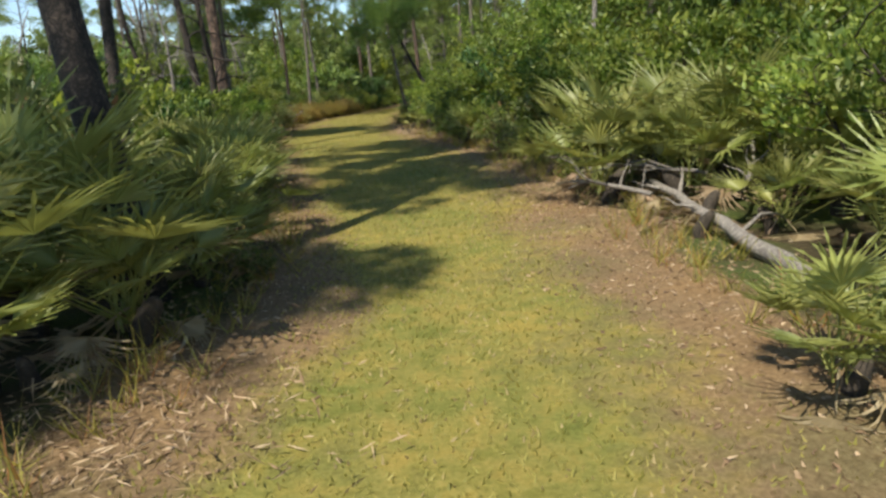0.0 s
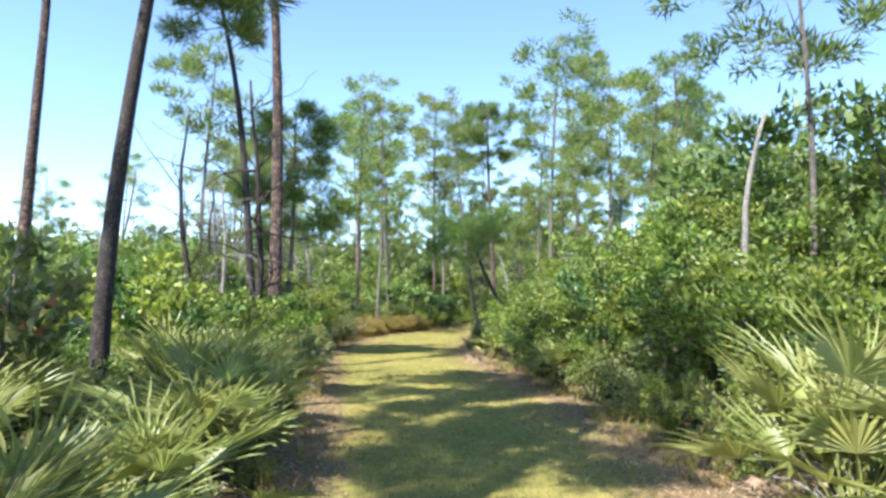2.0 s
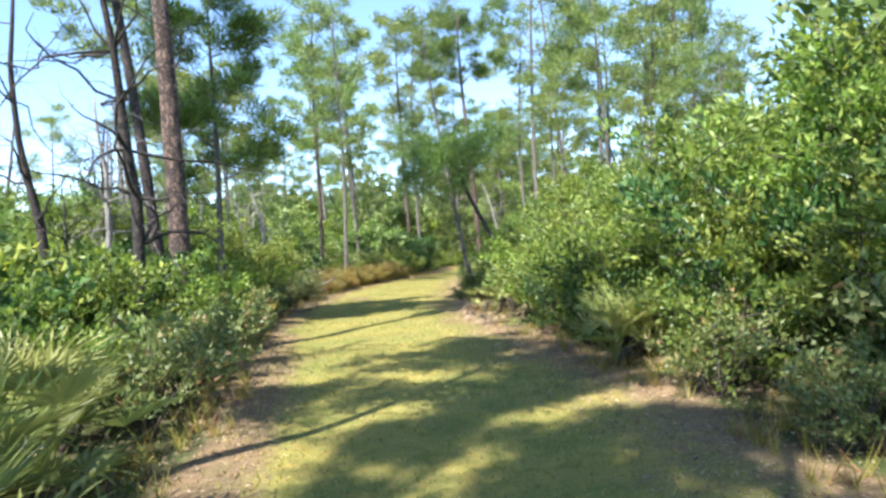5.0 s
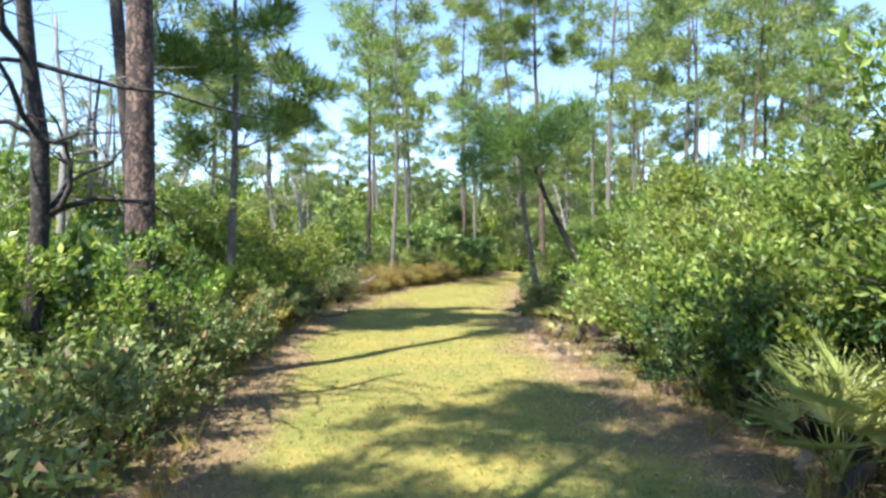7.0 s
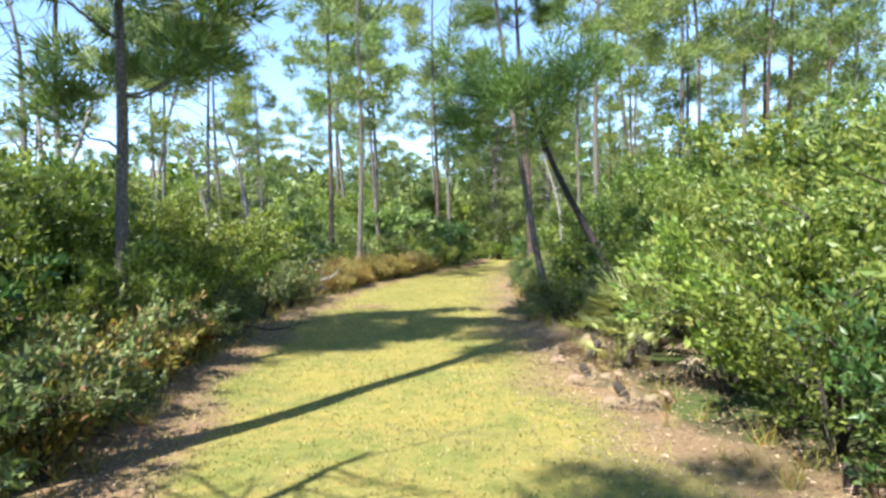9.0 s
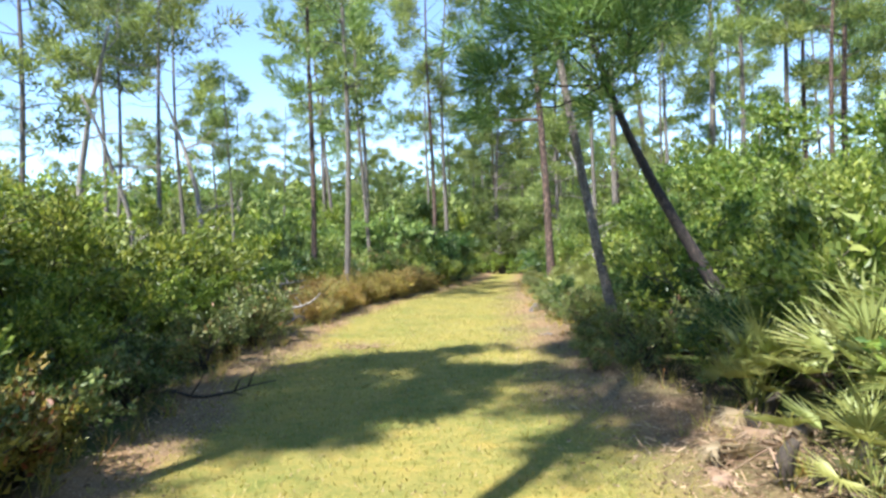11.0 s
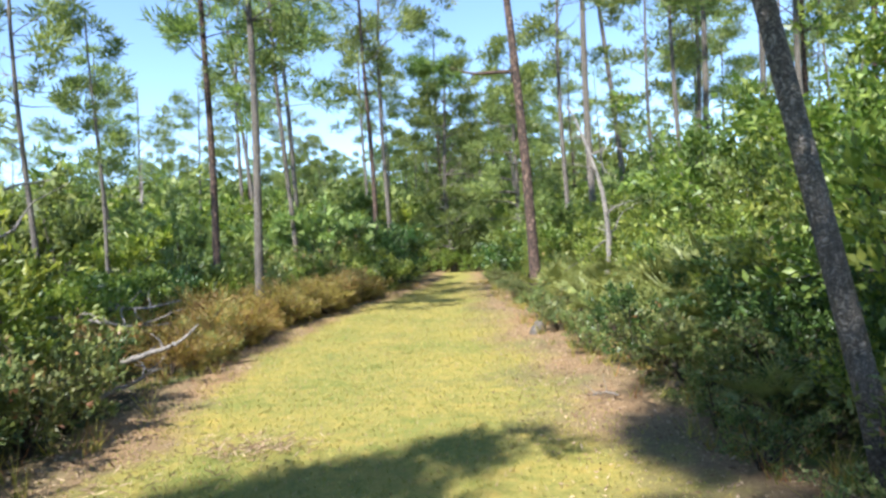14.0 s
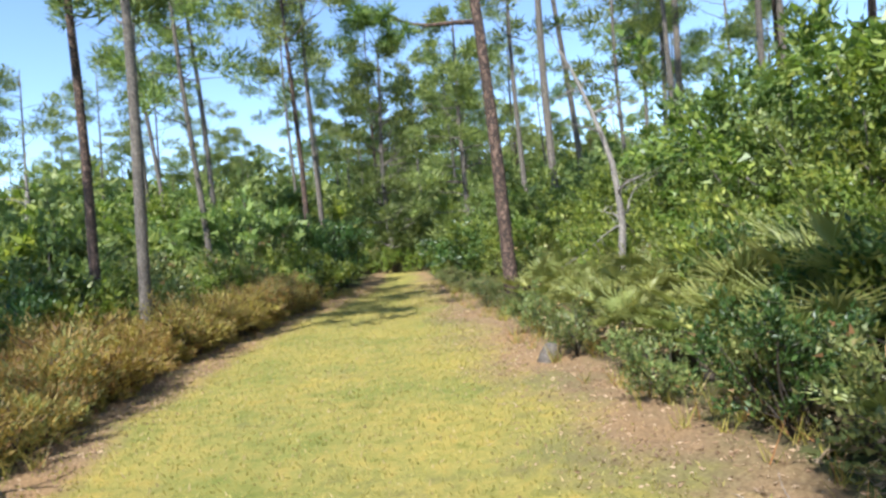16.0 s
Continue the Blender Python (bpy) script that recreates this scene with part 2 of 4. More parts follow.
class Soup:
    """Gathers points and faces of one mesh."""

    def __init__(self):
        self.v, self.f, self.n = [], [], 0

    def add(self, verts, faces):
        self.v.append(np.asarray(verts, float).reshape(-1, 3))
        self.f.extend([tuple(i + self.n for i in f) for f in faces])
        self.n += len(self.v[-1])

    def tube(self, pts, radii, sides=6, rough=0.0, cap=True):
        pts = [Vector(p) for p in pts]
        vs, fs = [], []
        for k, p in enumerate(pts):
            d = (pts[min(k + 1, len(pts) - 1)] - pts[max(k - 1, 0)]).normalized()
            a = d.cross(Vector((0.31, 0.95, 0.07))).normalized()
            c = d.cross(a)
            for s in range(sides):
                w = 2 * math.pi * s / sides
                q = radii[k] * (1 + rough * (noise.noise(Vector((math.cos(w) * 2.1, math.sin(w) * 2.1, p.z * 1.3 + radii[0] * 40))) + 0.5 * noise.noise(Vector((math.cos(w) * 5, math.sin(w) * 5, p.z * 5)))))
                vs.append(p + (a * math.cos(w) + c * math.sin(w)) * q)
        for k in range(len(pts) - 1):
            for s in range(sides):
                u, w = k * sides + s, k * sides + (s + 1) % sides
                fs.append((u, w, w + sides, u + sides))
        if cap:
            fs.append(tuple(range((len(pts) - 1) * sides, len(pts) * sides)))
            fs.append(tuple(reversed(range(sides))))
        self.add([tuple(v) for v in vs], fs)

    def leaves(self, p, d, length, width, fold=0.15):
        """Pointed folded leaves: p base points, d directions."""
        k = len(p)
        d = d / np.linalg.norm(d, axis=1)[:, None]
        r = rng.normal(size=(k, 3))
        s = np.cross(d, r)
        s /= np.linalg.norm(s, axis=1)[:, None] + 1e-9
        nn = np.cross(s, d)
        L, W = np.asarray(length)[:, None], np.asarray(width)[:, None]
        v = np.stack([p, p + d * L * 0.45 + s * W * 0.5 + nn * W * fold, p + d * L, p + d * L * 0.45 - s * W * 0.5 + nn * W * fold], 1).reshape(-1, 3)
        i = np.arange(k) * 4 + self.n
        self.v.append(v)
        self.f.extend(np.stack([i, i + 1, i + 2, i + 3], 1).tolist())
        self.n += 4 * k

    def blades(self, p, d, length, width):
        """Narrow three-cornered blades: needles, grass."""
        k = len(p)
        d = d / np.linalg.norm(d, axis=1)[:, None]
        s = np.cross(d, rng.normal(size=(k, 3)))
        s /= np.linalg.norm(s, axis=1)[:, None] + 1e-9
        L, W = np.asarray(length)[:, None], np.asarray(width)[:, None]
        v = np.stack([p - s * W * 0.5, p + s * W * 0.5, p + d * L], 1).reshape(-1, 3)
        i = np.arange(k) * 3 + self.n
        self.v.append(v)
        self.f.extend(np.stack([i, i + 1, i + 2], 1).tolist())
        self.n += 3 * k

    def mesh(self, name, material, smooth=False):
        return mesh_from(name, np.concatenate(self.v).tolist(), self.f, material, smooth)


def wander(start, way, length, steps, jitter, lift=0.0):
    """A crooked line that a limb follows."""
    p, d = Vector(start), Vector(way).normalized()
    out = [p.copy()]
    for _ in range(steps):
        d = (d + Vector((rnd.gauss(0, jitter), rnd.gauss(0, jitter), rnd.gauss(0, jitter) + lift))).normalized()
        p = p + d * (length / steps)
        out.append(p.copy())
    return out


# ---- ground: one sheet to the horizon ----
def spread(lo, hi, step, far):
    a = list(np.arange(lo, hi + 1e-6, step))
    g = step
    left, right = [], []
    x = lo
    while x > -far:
        g *= 1.35
        x -= g
        left.append(x)
    g, x = step, hi
    while x < far:
        g *= 1.35
        x += g
        right.append(x)
    return left[::-1] + a + right


def ground_z(x, y):
    inside = min(max((x - edge_l(y)) * 1.0, 0), max((edge_r(y) - x) * 1.0, 0))
    k = 1 - min(inside / 0.8, 1)
    if abs(x) > 40 or y > 90 or y < -40:
        return 0.0
    return 0.02 * noise.noise(Vector((x * 0.9, y * 0.9, 0))) + k * (0.05 + 0.06 * noise.noise(Vector((x * 0.6, y * 0.6, 4))))


def build_ground():
    xs, ys = spread(-12, 7, 0.2, 2500), spread(-3, 60, 0.2, 2500)
    W = len(xs)
    verts = [(x, y, ground_z(x, y)) for y in ys for x in xs]
    faces = [(j * W + i, j * W + i + 1, (j + 1) * W + i + 1, (j + 1) * W + i) for j in range(len(ys) - 1) for i in range(W - 1)]
    me = mesh_from("ground", verts, faces, M_GROUND, True)
    col = me.color_attributes.new("cover", "FLOAT_COLOR", "POINT")
    data = []
    for x, y, z in verts:
        a, c = x - edge_l(y), edge_r(y) - x
        w = 0.35 * noise.noise(Vector((x * 0.8, y * 0.8, 9)))
        mr = float(np.interp(y, [0, 5, 9, 20, 24, 36, 42], [0.95, 1.0, 0.5, 0.5, 0.68, 0.6, 0.3]))
        gl, gr = min(max((a - 0.25 + w) / 0.5, 0), 1), min(max((c - mr + 0.72 + 1.7 * w) / 1.45, 0), 1)
        grass = min(gl, gr) * (0.9 + 0.35 * noise.noise(Vector((x * 1.7, y * 1.1, 2))))
        litter = min(max((min(a, c) + 0.45 + w) / 0.5, 0), 1)
        if min(a, c) < -2.5:
            litter = 0.0
        data += [grass, litter, 0, 1]
    col.data.foreach_set("color", data)
    tagged(new("ground", me), "mown yellow-green grass trail with brown leaf litter edges", "ground", kind="structure")


build_ground()


# ---- plants ----
def shrub_meshes(height, spreadr, tips, per_tip, leaf, material, bark=None, stem_r=0.018, low=0.15, upright=0.0, twigs=True, slim=1.0):
    """Crooked stems from one root and leaf sprays about their tips; uneven outline with gaps."""
    wood, fol = Soup(), Soup()
    centres = []
    stems = max(4, tips // 6)
    for s in range(stems):
        az = 2 * math.pi * s / stems + rnd.uniform(-0.4, 0.4)
        tilt = rnd.uniform(0.15, 0.75) * (1 - upright)
        way = (math.cos(az) * tilt, math.sin(az) * tilt, 1.0)
        ln = height * rnd.uniform(0.7, 1.0)
        line = wander((rnd.uniform(-.06, .06) * spreadr, rnd.uniform(-.06, .06) * spreadr, -0.03), way, ln, 5, 0.14)
        wood.tube(line, [stem_r * (1 - 0.16 * k) for k in range(6)], 5)
        for _ in range(max(1, tips // stems)):
            k = rnd.choice([1, 2, 3, 3, 4, 4, 5])
            a2 = az + rnd.uniform(-1.6, 1.6)
            tw = wander(line[k], (math.cos(a2), math.sin(a2), rnd.uniform(-0.1, 0.9)), spreadr * rnd.uniform(0.35, 0.85), 3, 0.2)
            if twigs:
                wood.tube(tw, [stem_r * 0.42, stem_r * 0.33, stem_r * 0.22, stem_r * 0.1], 3, cap=False)
            if tw[-1].z > low * height * 0.4:
                centres.append((tw[1], tw[3]))
        centres.append((line[4], line[5]))
    for a, c in centres:
        k = int(per_tip * rnd.uniform(0.6, 1.3))
        t = rng.random(k)[:, None]
        base = np.array(a)[None] * (1 - t) + np.array(c)[None] * t + rng.normal(size=(k, 3)) * spreadr * 0.064
        base[:, 2] = np.maximum(base[:, 2], 0.05)
        out = base - np.array(a)[None] + np.array([0, 0, 0.12])
        d = out / (np.linalg.norm(out, axis=1)[:, None] + 1e-6) + rng.normal(size=(k, 3)) * 0.65 + np.array([0, 0, 0.15])
        ln = leaf * rng.uniform(0.6, 1.25, k)
        if leaf < 0.06 or not twigs:
            fol.blades(base, d, ln * 1.15, ln * rng.uniform(0.5, 0.75, k) * slim)
        else:
            fol.leaves(base, d, ln, ln * rng.uniform(0.38, 0.55, k))
    return wood.mesh("branch_frame", bark or M_TWIG, True), fol.mesh("foliage", material)


class Kind:
    """Meshes of one kind of plant, planted many times."""

    def __init__(self, name, label, category, group, variants, parts=("branch_frame", "foliage")):
        self.name, self.label, self.category, self.group, self.variants, self.parts = name, label, category, group, variants, parts
        self.first = {}

    def plant(self, x, y, scale=1.0, v=None, turn=None, tilt=(0.0, 0.0), label="", tall=1.0):
        v = rnd.randrange(len(self.variants)) if v is None else v
        m = Matrix.LocRotScale((x, y, ground_z(x, y)), Euler((0, 0, 0)), None)
        m = m @ Euler((radians(tilt[0]), radians(tilt[1]), 0)).to_matrix().to_4x4() @ Euler((0, rnd.uniform(-0.03, 0.03), rnd.uniform(0, 6.28) if turn is None else turn)).to_matrix().to_4x4()
        if v not in self.first:
            ob = thing(self.name, self.label, self.category, self.group)
            for nm, me in zip(self.parts, self.variants[v]):
                for one in (me if isinstance(me, list) else [me]):
                    piece = part(nm, one, ob)
                    if nm.endswith("frame"):
                        tagged(piece, kind="stuff")
            self.first[v] = ob
            ob.matrix_basis = m
        else:
            ob = copy_thing(self.first[v], m)
        ob.scale = (scale, scale, scale * tall)
        return tagged(ob, label) if label else ob


oval_near = Kind("broadleaf_shrub", "dense glossy green broadleaf shrub beside the trail", "shrub", "green shrubs along the trail",
                 [shrub_meshes(1.5, 0.85, 34, 88, 0.075, M_OVAL) for _ in range(4)])
olive_near = Kind("olive_shrub", "olive-green twiggy shrub at the trail edge", "shrub", "olive shrubs along the trail",
                  [shrub_meshes(1.0, 0.6, 36, 50, 0.055, M_OLIVE) for _ in range(3)])
gold_near = Kind("golden_shrub", "low yellow-olive shrub in dry leaves", "shrub", "low golden shrubs",
                 [shrub_meshes(0.6, 0.5, 30, 42, 0.055, M_GOLD) for _ in range(2)])
rust_near = Kind("rusty_bush", "low rust-brown wiry bush beside the grass", "bush", "rust-brown bushes",
                 [shrub_meshes(0.58, 0.55, 40, 78, 0.059, mt, upright=0.1, slim=0.36) for mt in (M_RUST, M_RUSTGREEN, M_RUST, M_RUSTGREEN)])
tall_near = Kind("tall_shrub", "tall leafy light-green shrub arching by the trail", "shrub", "tall shrubs along the trail",
                 [shrub_meshes(3.0, 1.25, 52, 104, 0.1, mt, stem_r=0.03, upright=0.2) for mt in (M_OVAL, M_OVAL, M_OVAL)])
dark_near = Kind("dark_shrub", "dense dark green evergreen shrub, also standing in for shaded shrubs", "shrub", "dark evergreen shrubs",
                 [shrub_meshes(1.7, 0.8, 50, 60, 0.085, M_DARKLEAF) for _ in range(2)])
mid_far = Kind("distant_shrub", "rounded green shrub among pine trunks", "shrub", "shrubs behind the trail edge",
               [shrub_meshes(1.7, 1.0, 34, 52, 0.1, mt, twigs=False) for mt in (M_OVAL, M_OLIVE, M_OVAL, M_DARKLEAF)])
tree_mid = Kind("leafy_tree", "small leafy green tree behind the shrubs", "tree", "small broadleaf trees",
                [shrub_meshes(5.0, 1.9, 54, 104, 0.14, mt, M_BARKGREY, 0.042, 0.3, 0.35, False) for mt in (M_OVAL, M_NEEDLE, M_OVAL)], ("trunk", "crown"))


def pine_meshes(height, r, crown_from, crown_r, limbs, tufts, needles, needle, needle_w, bark, leaf, bend=0.0, sides=10, rough=0.08, clump=0.3):
    """A long bare trunk, crooked limbs and needle tufts at their ends."""
    wood, lw, fol, each = Soup(), Soup(), Soup(), []
    steps = max(8, int(height * 1.6))
    line, ph = [], rnd.uniform(0, 6)
    for k in range(steps + 1):
        u = k / steps
        line.append(Vector((bend * u * u + 0.1 * math.sin(u * 5 + ph), 0.08 * math.sin(u * 6 + ph * 2), -0.1 + u * height)))
    rad = [r * (1.0 - 0.72 * (k / steps) ** 1.1) * (1 + 0.45 * math.exp(-k / steps * height / 0.35)) for k in range(steps + 1)]
    wood.tube(line, rad, sides, rough)
    for q in range(limbs):
        u = crown_from + (1 - crown_from) * (q + rnd.random()) / limbs * 0.97
        k = min(int(u * steps), steps - 1)
        az = rnd.uniform(0, 6.28)
        prof = math.sin(math.pi * min(0.12 + 0.83 * (u - crown_from) / (1 - crown_from), 1.0)) ** 0.7
        ln = crown_r * prof * rnd.uniform(0.6, 1.15)
        if sides >= 12:
            lw = Soup()
            each.append(lw)
        br = wander(line[k], (math.cos(az), math.sin(az), rnd.uniform(0.0, 0.55)), ln, 4, 0.2, 0.08)
        lw.tube(br, [rad[k] * 0.38 * (1 - 0.2 * i) for i in range(5)], 4, cap=False)
        for w in range(tufts):
            s = br[(4, 3, 4, 2, 3, 4, 3, 4, 2)[w % 9]]
            a2 = az + rnd.uniform(-1.4, 1.4)
            tw = wander(s, (math.cos(a2), math.sin(a2), rnd.uniform(0.1, 0.9)), crown_r * rnd.uniform(0.14, 0.34), 2, 0.2)
            if sides >= 12:
                lw.tube(tw, [rad[k] * 0.11, rad[k] * 0.08, rad[k] * 0.04], 3, cap=False)
            c, ax = np.array(tw[2]), np.array((tw[2] - tw[0]).normalized())
            m = int(needles * rnd.uniform(0.7, 1.3))
            d = rng.normal(size=(m, 3))
            d /= np.linalg.norm(d, axis=1)[:, None]
            ball = clump * rnd.uniform(0.7, 1.2)
            base = c[None] + d * (rng.random(m) ** 0.6)[:, None] * np.array((ball, ball, ball * 0.62))
            d = d * 0.8 + ax[None] * 0.5 + np.array((0, 0, 0.35)) + rng.normal(size=(m, 3)) * 0.35
            fol.blades(base, d, needle * rng.uniform(0.7, 1.2, m), np.full(m, needle_w))
    limb_mesh = [w.mesh("limb", bark, True) for w in each] if each else lw.mesh("limb_frame", bark, True)
    return wood.mesh("trunk", bark, True), limb_mesh, fol.mesh("crown", leaf)


PP, PF = ("trunk", "limb", "crown"), ("trunk", "limb_frame", "crown")
pine_near = Kind("tall_pine", "tall slash pine with plated reddish-brown bark, some added unseen for shade", "tree", "pines beside the trail",
                 [pine_meshes(14, 0.15, 0.72, 2.0, 20, 7, 110, 0.28, 0.03, M_BARK, M_NEEDLE, 0.3, 16, 0.14),
                  pine_meshes(11, 0.115, 0.6, 2.2, 24, 7, 105, 0.27, 0.03, M_BARKDARK, M_NEEDLE, 0.2, 12, 0.1),
                  pine_meshes(15.0, 0.148, 0.48, 2.15, 34, 7, 110, 0.28, 0.03, M_BARKDARK, M_NEEDLE, -0.3, 16, 0.14),
                  pine_meshes(11.3, 0.115, 0.73, 1.4, 16, 7, 105, 0.27, 0.03, M_BARKDARK, M_NEEDLE, -1.3, 12, 0.1),
                  pine_meshes(10.0, 0.1, 0.58, 1.9, 28, 7, 105, 0.27, 0.03, M_BARKDARK, M_NEEDLE, 0.2, 12, 0.1),
                  pine_meshes(7.4, 0.085, 0.42, 1.7, 18, 6, 120, 0.25, 0.03, M_BARKGREY, M_NEEDLE, 0.3, 12, 0.1, 0.34)], PP)
pine_lean = Kind("leaning_pine", "leaning grey-barked pine over the trail edge", "tree", "leaning pines",
                 [pine_meshes(8.5, 0.066, 0.78, 0.9, 10, 5, 50, 0.24, 0.02, M_BARKGREY, M_NEEDLE, 1.2, 12, 0.1),
                  pine_meshes(5.0, 0.085, 0.74, 1.5, 20, 8, 56, 0.24, 0.02, M_BARKDARK, M_NEEDLE, -0.3, 12, 0.1)], PP)
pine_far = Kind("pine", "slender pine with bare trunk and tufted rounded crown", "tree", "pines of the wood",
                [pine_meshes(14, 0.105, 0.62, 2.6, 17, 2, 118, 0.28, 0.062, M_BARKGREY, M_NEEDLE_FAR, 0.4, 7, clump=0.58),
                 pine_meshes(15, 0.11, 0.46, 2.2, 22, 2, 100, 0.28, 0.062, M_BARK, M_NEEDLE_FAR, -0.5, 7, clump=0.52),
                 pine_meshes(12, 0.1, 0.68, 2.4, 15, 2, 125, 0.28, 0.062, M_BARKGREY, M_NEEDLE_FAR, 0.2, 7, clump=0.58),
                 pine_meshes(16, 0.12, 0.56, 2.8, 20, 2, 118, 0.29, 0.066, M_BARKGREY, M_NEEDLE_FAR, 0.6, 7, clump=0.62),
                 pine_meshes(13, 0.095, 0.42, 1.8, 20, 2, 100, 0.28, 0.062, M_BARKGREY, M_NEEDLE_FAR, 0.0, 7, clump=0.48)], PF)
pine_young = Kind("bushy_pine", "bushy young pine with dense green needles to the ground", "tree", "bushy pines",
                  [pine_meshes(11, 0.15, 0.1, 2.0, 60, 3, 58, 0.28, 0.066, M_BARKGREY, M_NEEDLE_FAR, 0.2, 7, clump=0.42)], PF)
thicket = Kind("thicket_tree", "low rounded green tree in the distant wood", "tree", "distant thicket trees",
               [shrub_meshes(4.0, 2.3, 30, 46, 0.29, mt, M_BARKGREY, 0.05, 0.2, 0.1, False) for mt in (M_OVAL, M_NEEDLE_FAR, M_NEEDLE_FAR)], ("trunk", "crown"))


def snag_meshes(height, r, limbs, reach, material, bend=0.3):
    wood, each = Soup(), []
    line = wander((0, 0, -0.1), (bend * 0.3, 0, 1), height, 10, 0.07)
    drift = Vector((line[10].x, line[10].y, 0)) * 0.8
    line = [p - drift * (k / 10) for k, p in enumerate(line)]
    rad = [r * (1 - 0.075 * k) for k in range(11)]
    wood.tube(line, rad, 9, 0.15)
    for _ in range(limbs):
        k = rnd.randrange(3, 10)
        az = rnd.uniform(0, 6.28)
        lw = Soup()
        each.append(lw)
        br = wander(line[k], (math.cos(az), math.sin(az), rnd.uniform(-0.2, 0.7)), reach * rnd.uniform(0.4, 1.1), 6, 0.33)
        lw.tube(br, [rad[k] * 0.42 * (1 - 0.14 * i) for i in range(7)], 5, cap=False)
        for _ in range(3):
            i = rnd.randrange(2, 6)
            sb = wander(br[i], (rnd.uniform(-1, 1), rnd.uniform(-1, 1), rnd.uniform(-0.5, 0.6)), reach * rnd.uniform(0.15, 0.4), 4, 0.4)
            lw.tube(sb, [rad[k] * 0.14, rad[k] * 0.11, rad[k] * 0.08, rad[k] * 0.05, rad[k] * 0.03], 3, cap=False)
    return wood.mesh("trunk", material, True), [w.mesh("limb", material, True) for w in each]


snag = Kind("dead_tree", "bare grey dead tree with crooked broken limbs", "dead tree", "dead trees",
            [snag_meshes(7.5, 0.1, 12, 1.8, M_BARKGREY), snag_meshes(8, 0.1, 16, 2.0, M_DEAD, 0.1), snag_meshes(6, 0.09, 14, 2.0, M_BARKDARK, 0.6), snag_meshes(6.0, 0.09, 26, 2.1, M_BARKDARK, -0.2), snag_meshes(4.6, 0.07, 26, 2.0, M_DEAD, 0.3)],
            ("trunk", "limb"))
stub = Kind("broken_snag", "pale broken dead trunk among leafy shrubs", "dead tree", "broken snags", [snag_meshes(4.1, 0.075, 2, 0.5, M_DEAD, -0.4)], ("trunk", "limb"))


# ---- saw palmettos: every frond a part ----
def frond_mesh(name, stalk, radius, segs, arc, droop, material):
    """A bent stalk and a pleated fan: segments joined near the hub, free and pointed beyond."""
    rise = wander((0, 0, 0), (0.4, 0, 1), stalk, 4, 0.03)
    v, f = [], []
    for k, q in enumerate(rise[:4]):
        r = 0.009 - 0.0012 * k
        v += [q + Vector((r, 0, 0)), q + Vector((-r * 0.5, r, 0)), q + Vector((-r * 0.5, -r, 0))]
        if k:
            o = 3 * (k - 1)
            f += [(o + i, o + (i + 1) % 3, o + 3 + (i + 1) % 3, o + 3 + i) for i in range(3)]
    hub = len(v)
    v.append(rise[4])
    f += [(9, 10, hub), (10, 11, hub), (11, 9, hub)]
    h = rise[4]
    ax = (rise[-1] - rise[-2]).normalized()
    fwd = (ax + Vector((0.35, 0, 0))).normalized()
    side = Vector((0, 1, 0))
    nor = fwd.cross(side).normalized()

    def way(a):
        return (fwd * math.cos(a) + side * math.sin(a) + nor * 0.22 * (1 - math.cos(a))).normalized()

    step = radians(arc) / segs
    valley = []
    for k in range(segs + 1):
        a = -radians(arc) / 2 + step * k
        valley.append(len(v))
        v.append(h + way(a) * radius * 0.33 + nor * 0.014)
    for k in range(segs):
        a = -radians(arc) / 2 + step * (k + 0.5) + radians(rnd.uniform(-2.5, 2.5))
        d = way(a)
        p = d.cross(nor).normalized()
        ln = radius * (0.75 + 0.25 * math.cos(a * 0.6)) * rnd.uniform(0.86, 1.1)
        dip = Vector((0, 0, droop * rnd.uniform(0.4, 1.7) * ln))
        w = 0.0135 * radius / 0.45
        o = len(v)
        m1, m2 = h + d * ln * 0.45 - nor * 0.006, h + d * ln * 0.75 - dip * 0.22
        v += [m1, m2 + p * w * 0.75, m2 - nor * w * 0.4, m2 - p * w * 0.75, h + d * ln - dip * 0.6]
        a0, a1 = valley[k], valley[k + 1]
        f += [(hub, a0, o), (hub, o, a1), (a0, o + 3, o + 2, o), (o, o + 2, o + 1, a1), (o + 1, o + 2, o + 4), (o + 2, o + 3, o + 4)]
    return mesh_from(name, [tuple(q) for q in v], f, material)


FRONDS = [frond_mesh("frond", st, rd, sg, ar, dr, M_PALM) for st, rd, sg, ar, dr in
          ((0.55, 0.46, 15, 200, 0.04), (0.66, 0.5, 16, 220, 0.08), (0.42, 0.42, 13, 180, 0.02), (0.72, 0.49, 16, 205, 0.13), (0.58, 0.47, 12, 140, 0.05), (0.5, 0.44, 15, 230, 0.2))]
DEADFRONDS = [frond_mesh("dead_frond", st, 0.4, 15, 160, 0.7, M_DRYPALM) for st in (0.4, 0.5)]


def palmetto_stem():
    s = Soup()
    s.tube(wander((0, 0, -0.04), (0.4, 0.1, 0.8), 0.4, 6, 0.2), [0.075, 0.085, 0.09, 0.085, 0.08, 0.07, 0.04], 9, 0.35)
    return s.mesh("stem", M_TWIG, True)


STEM = palmetto_stem()


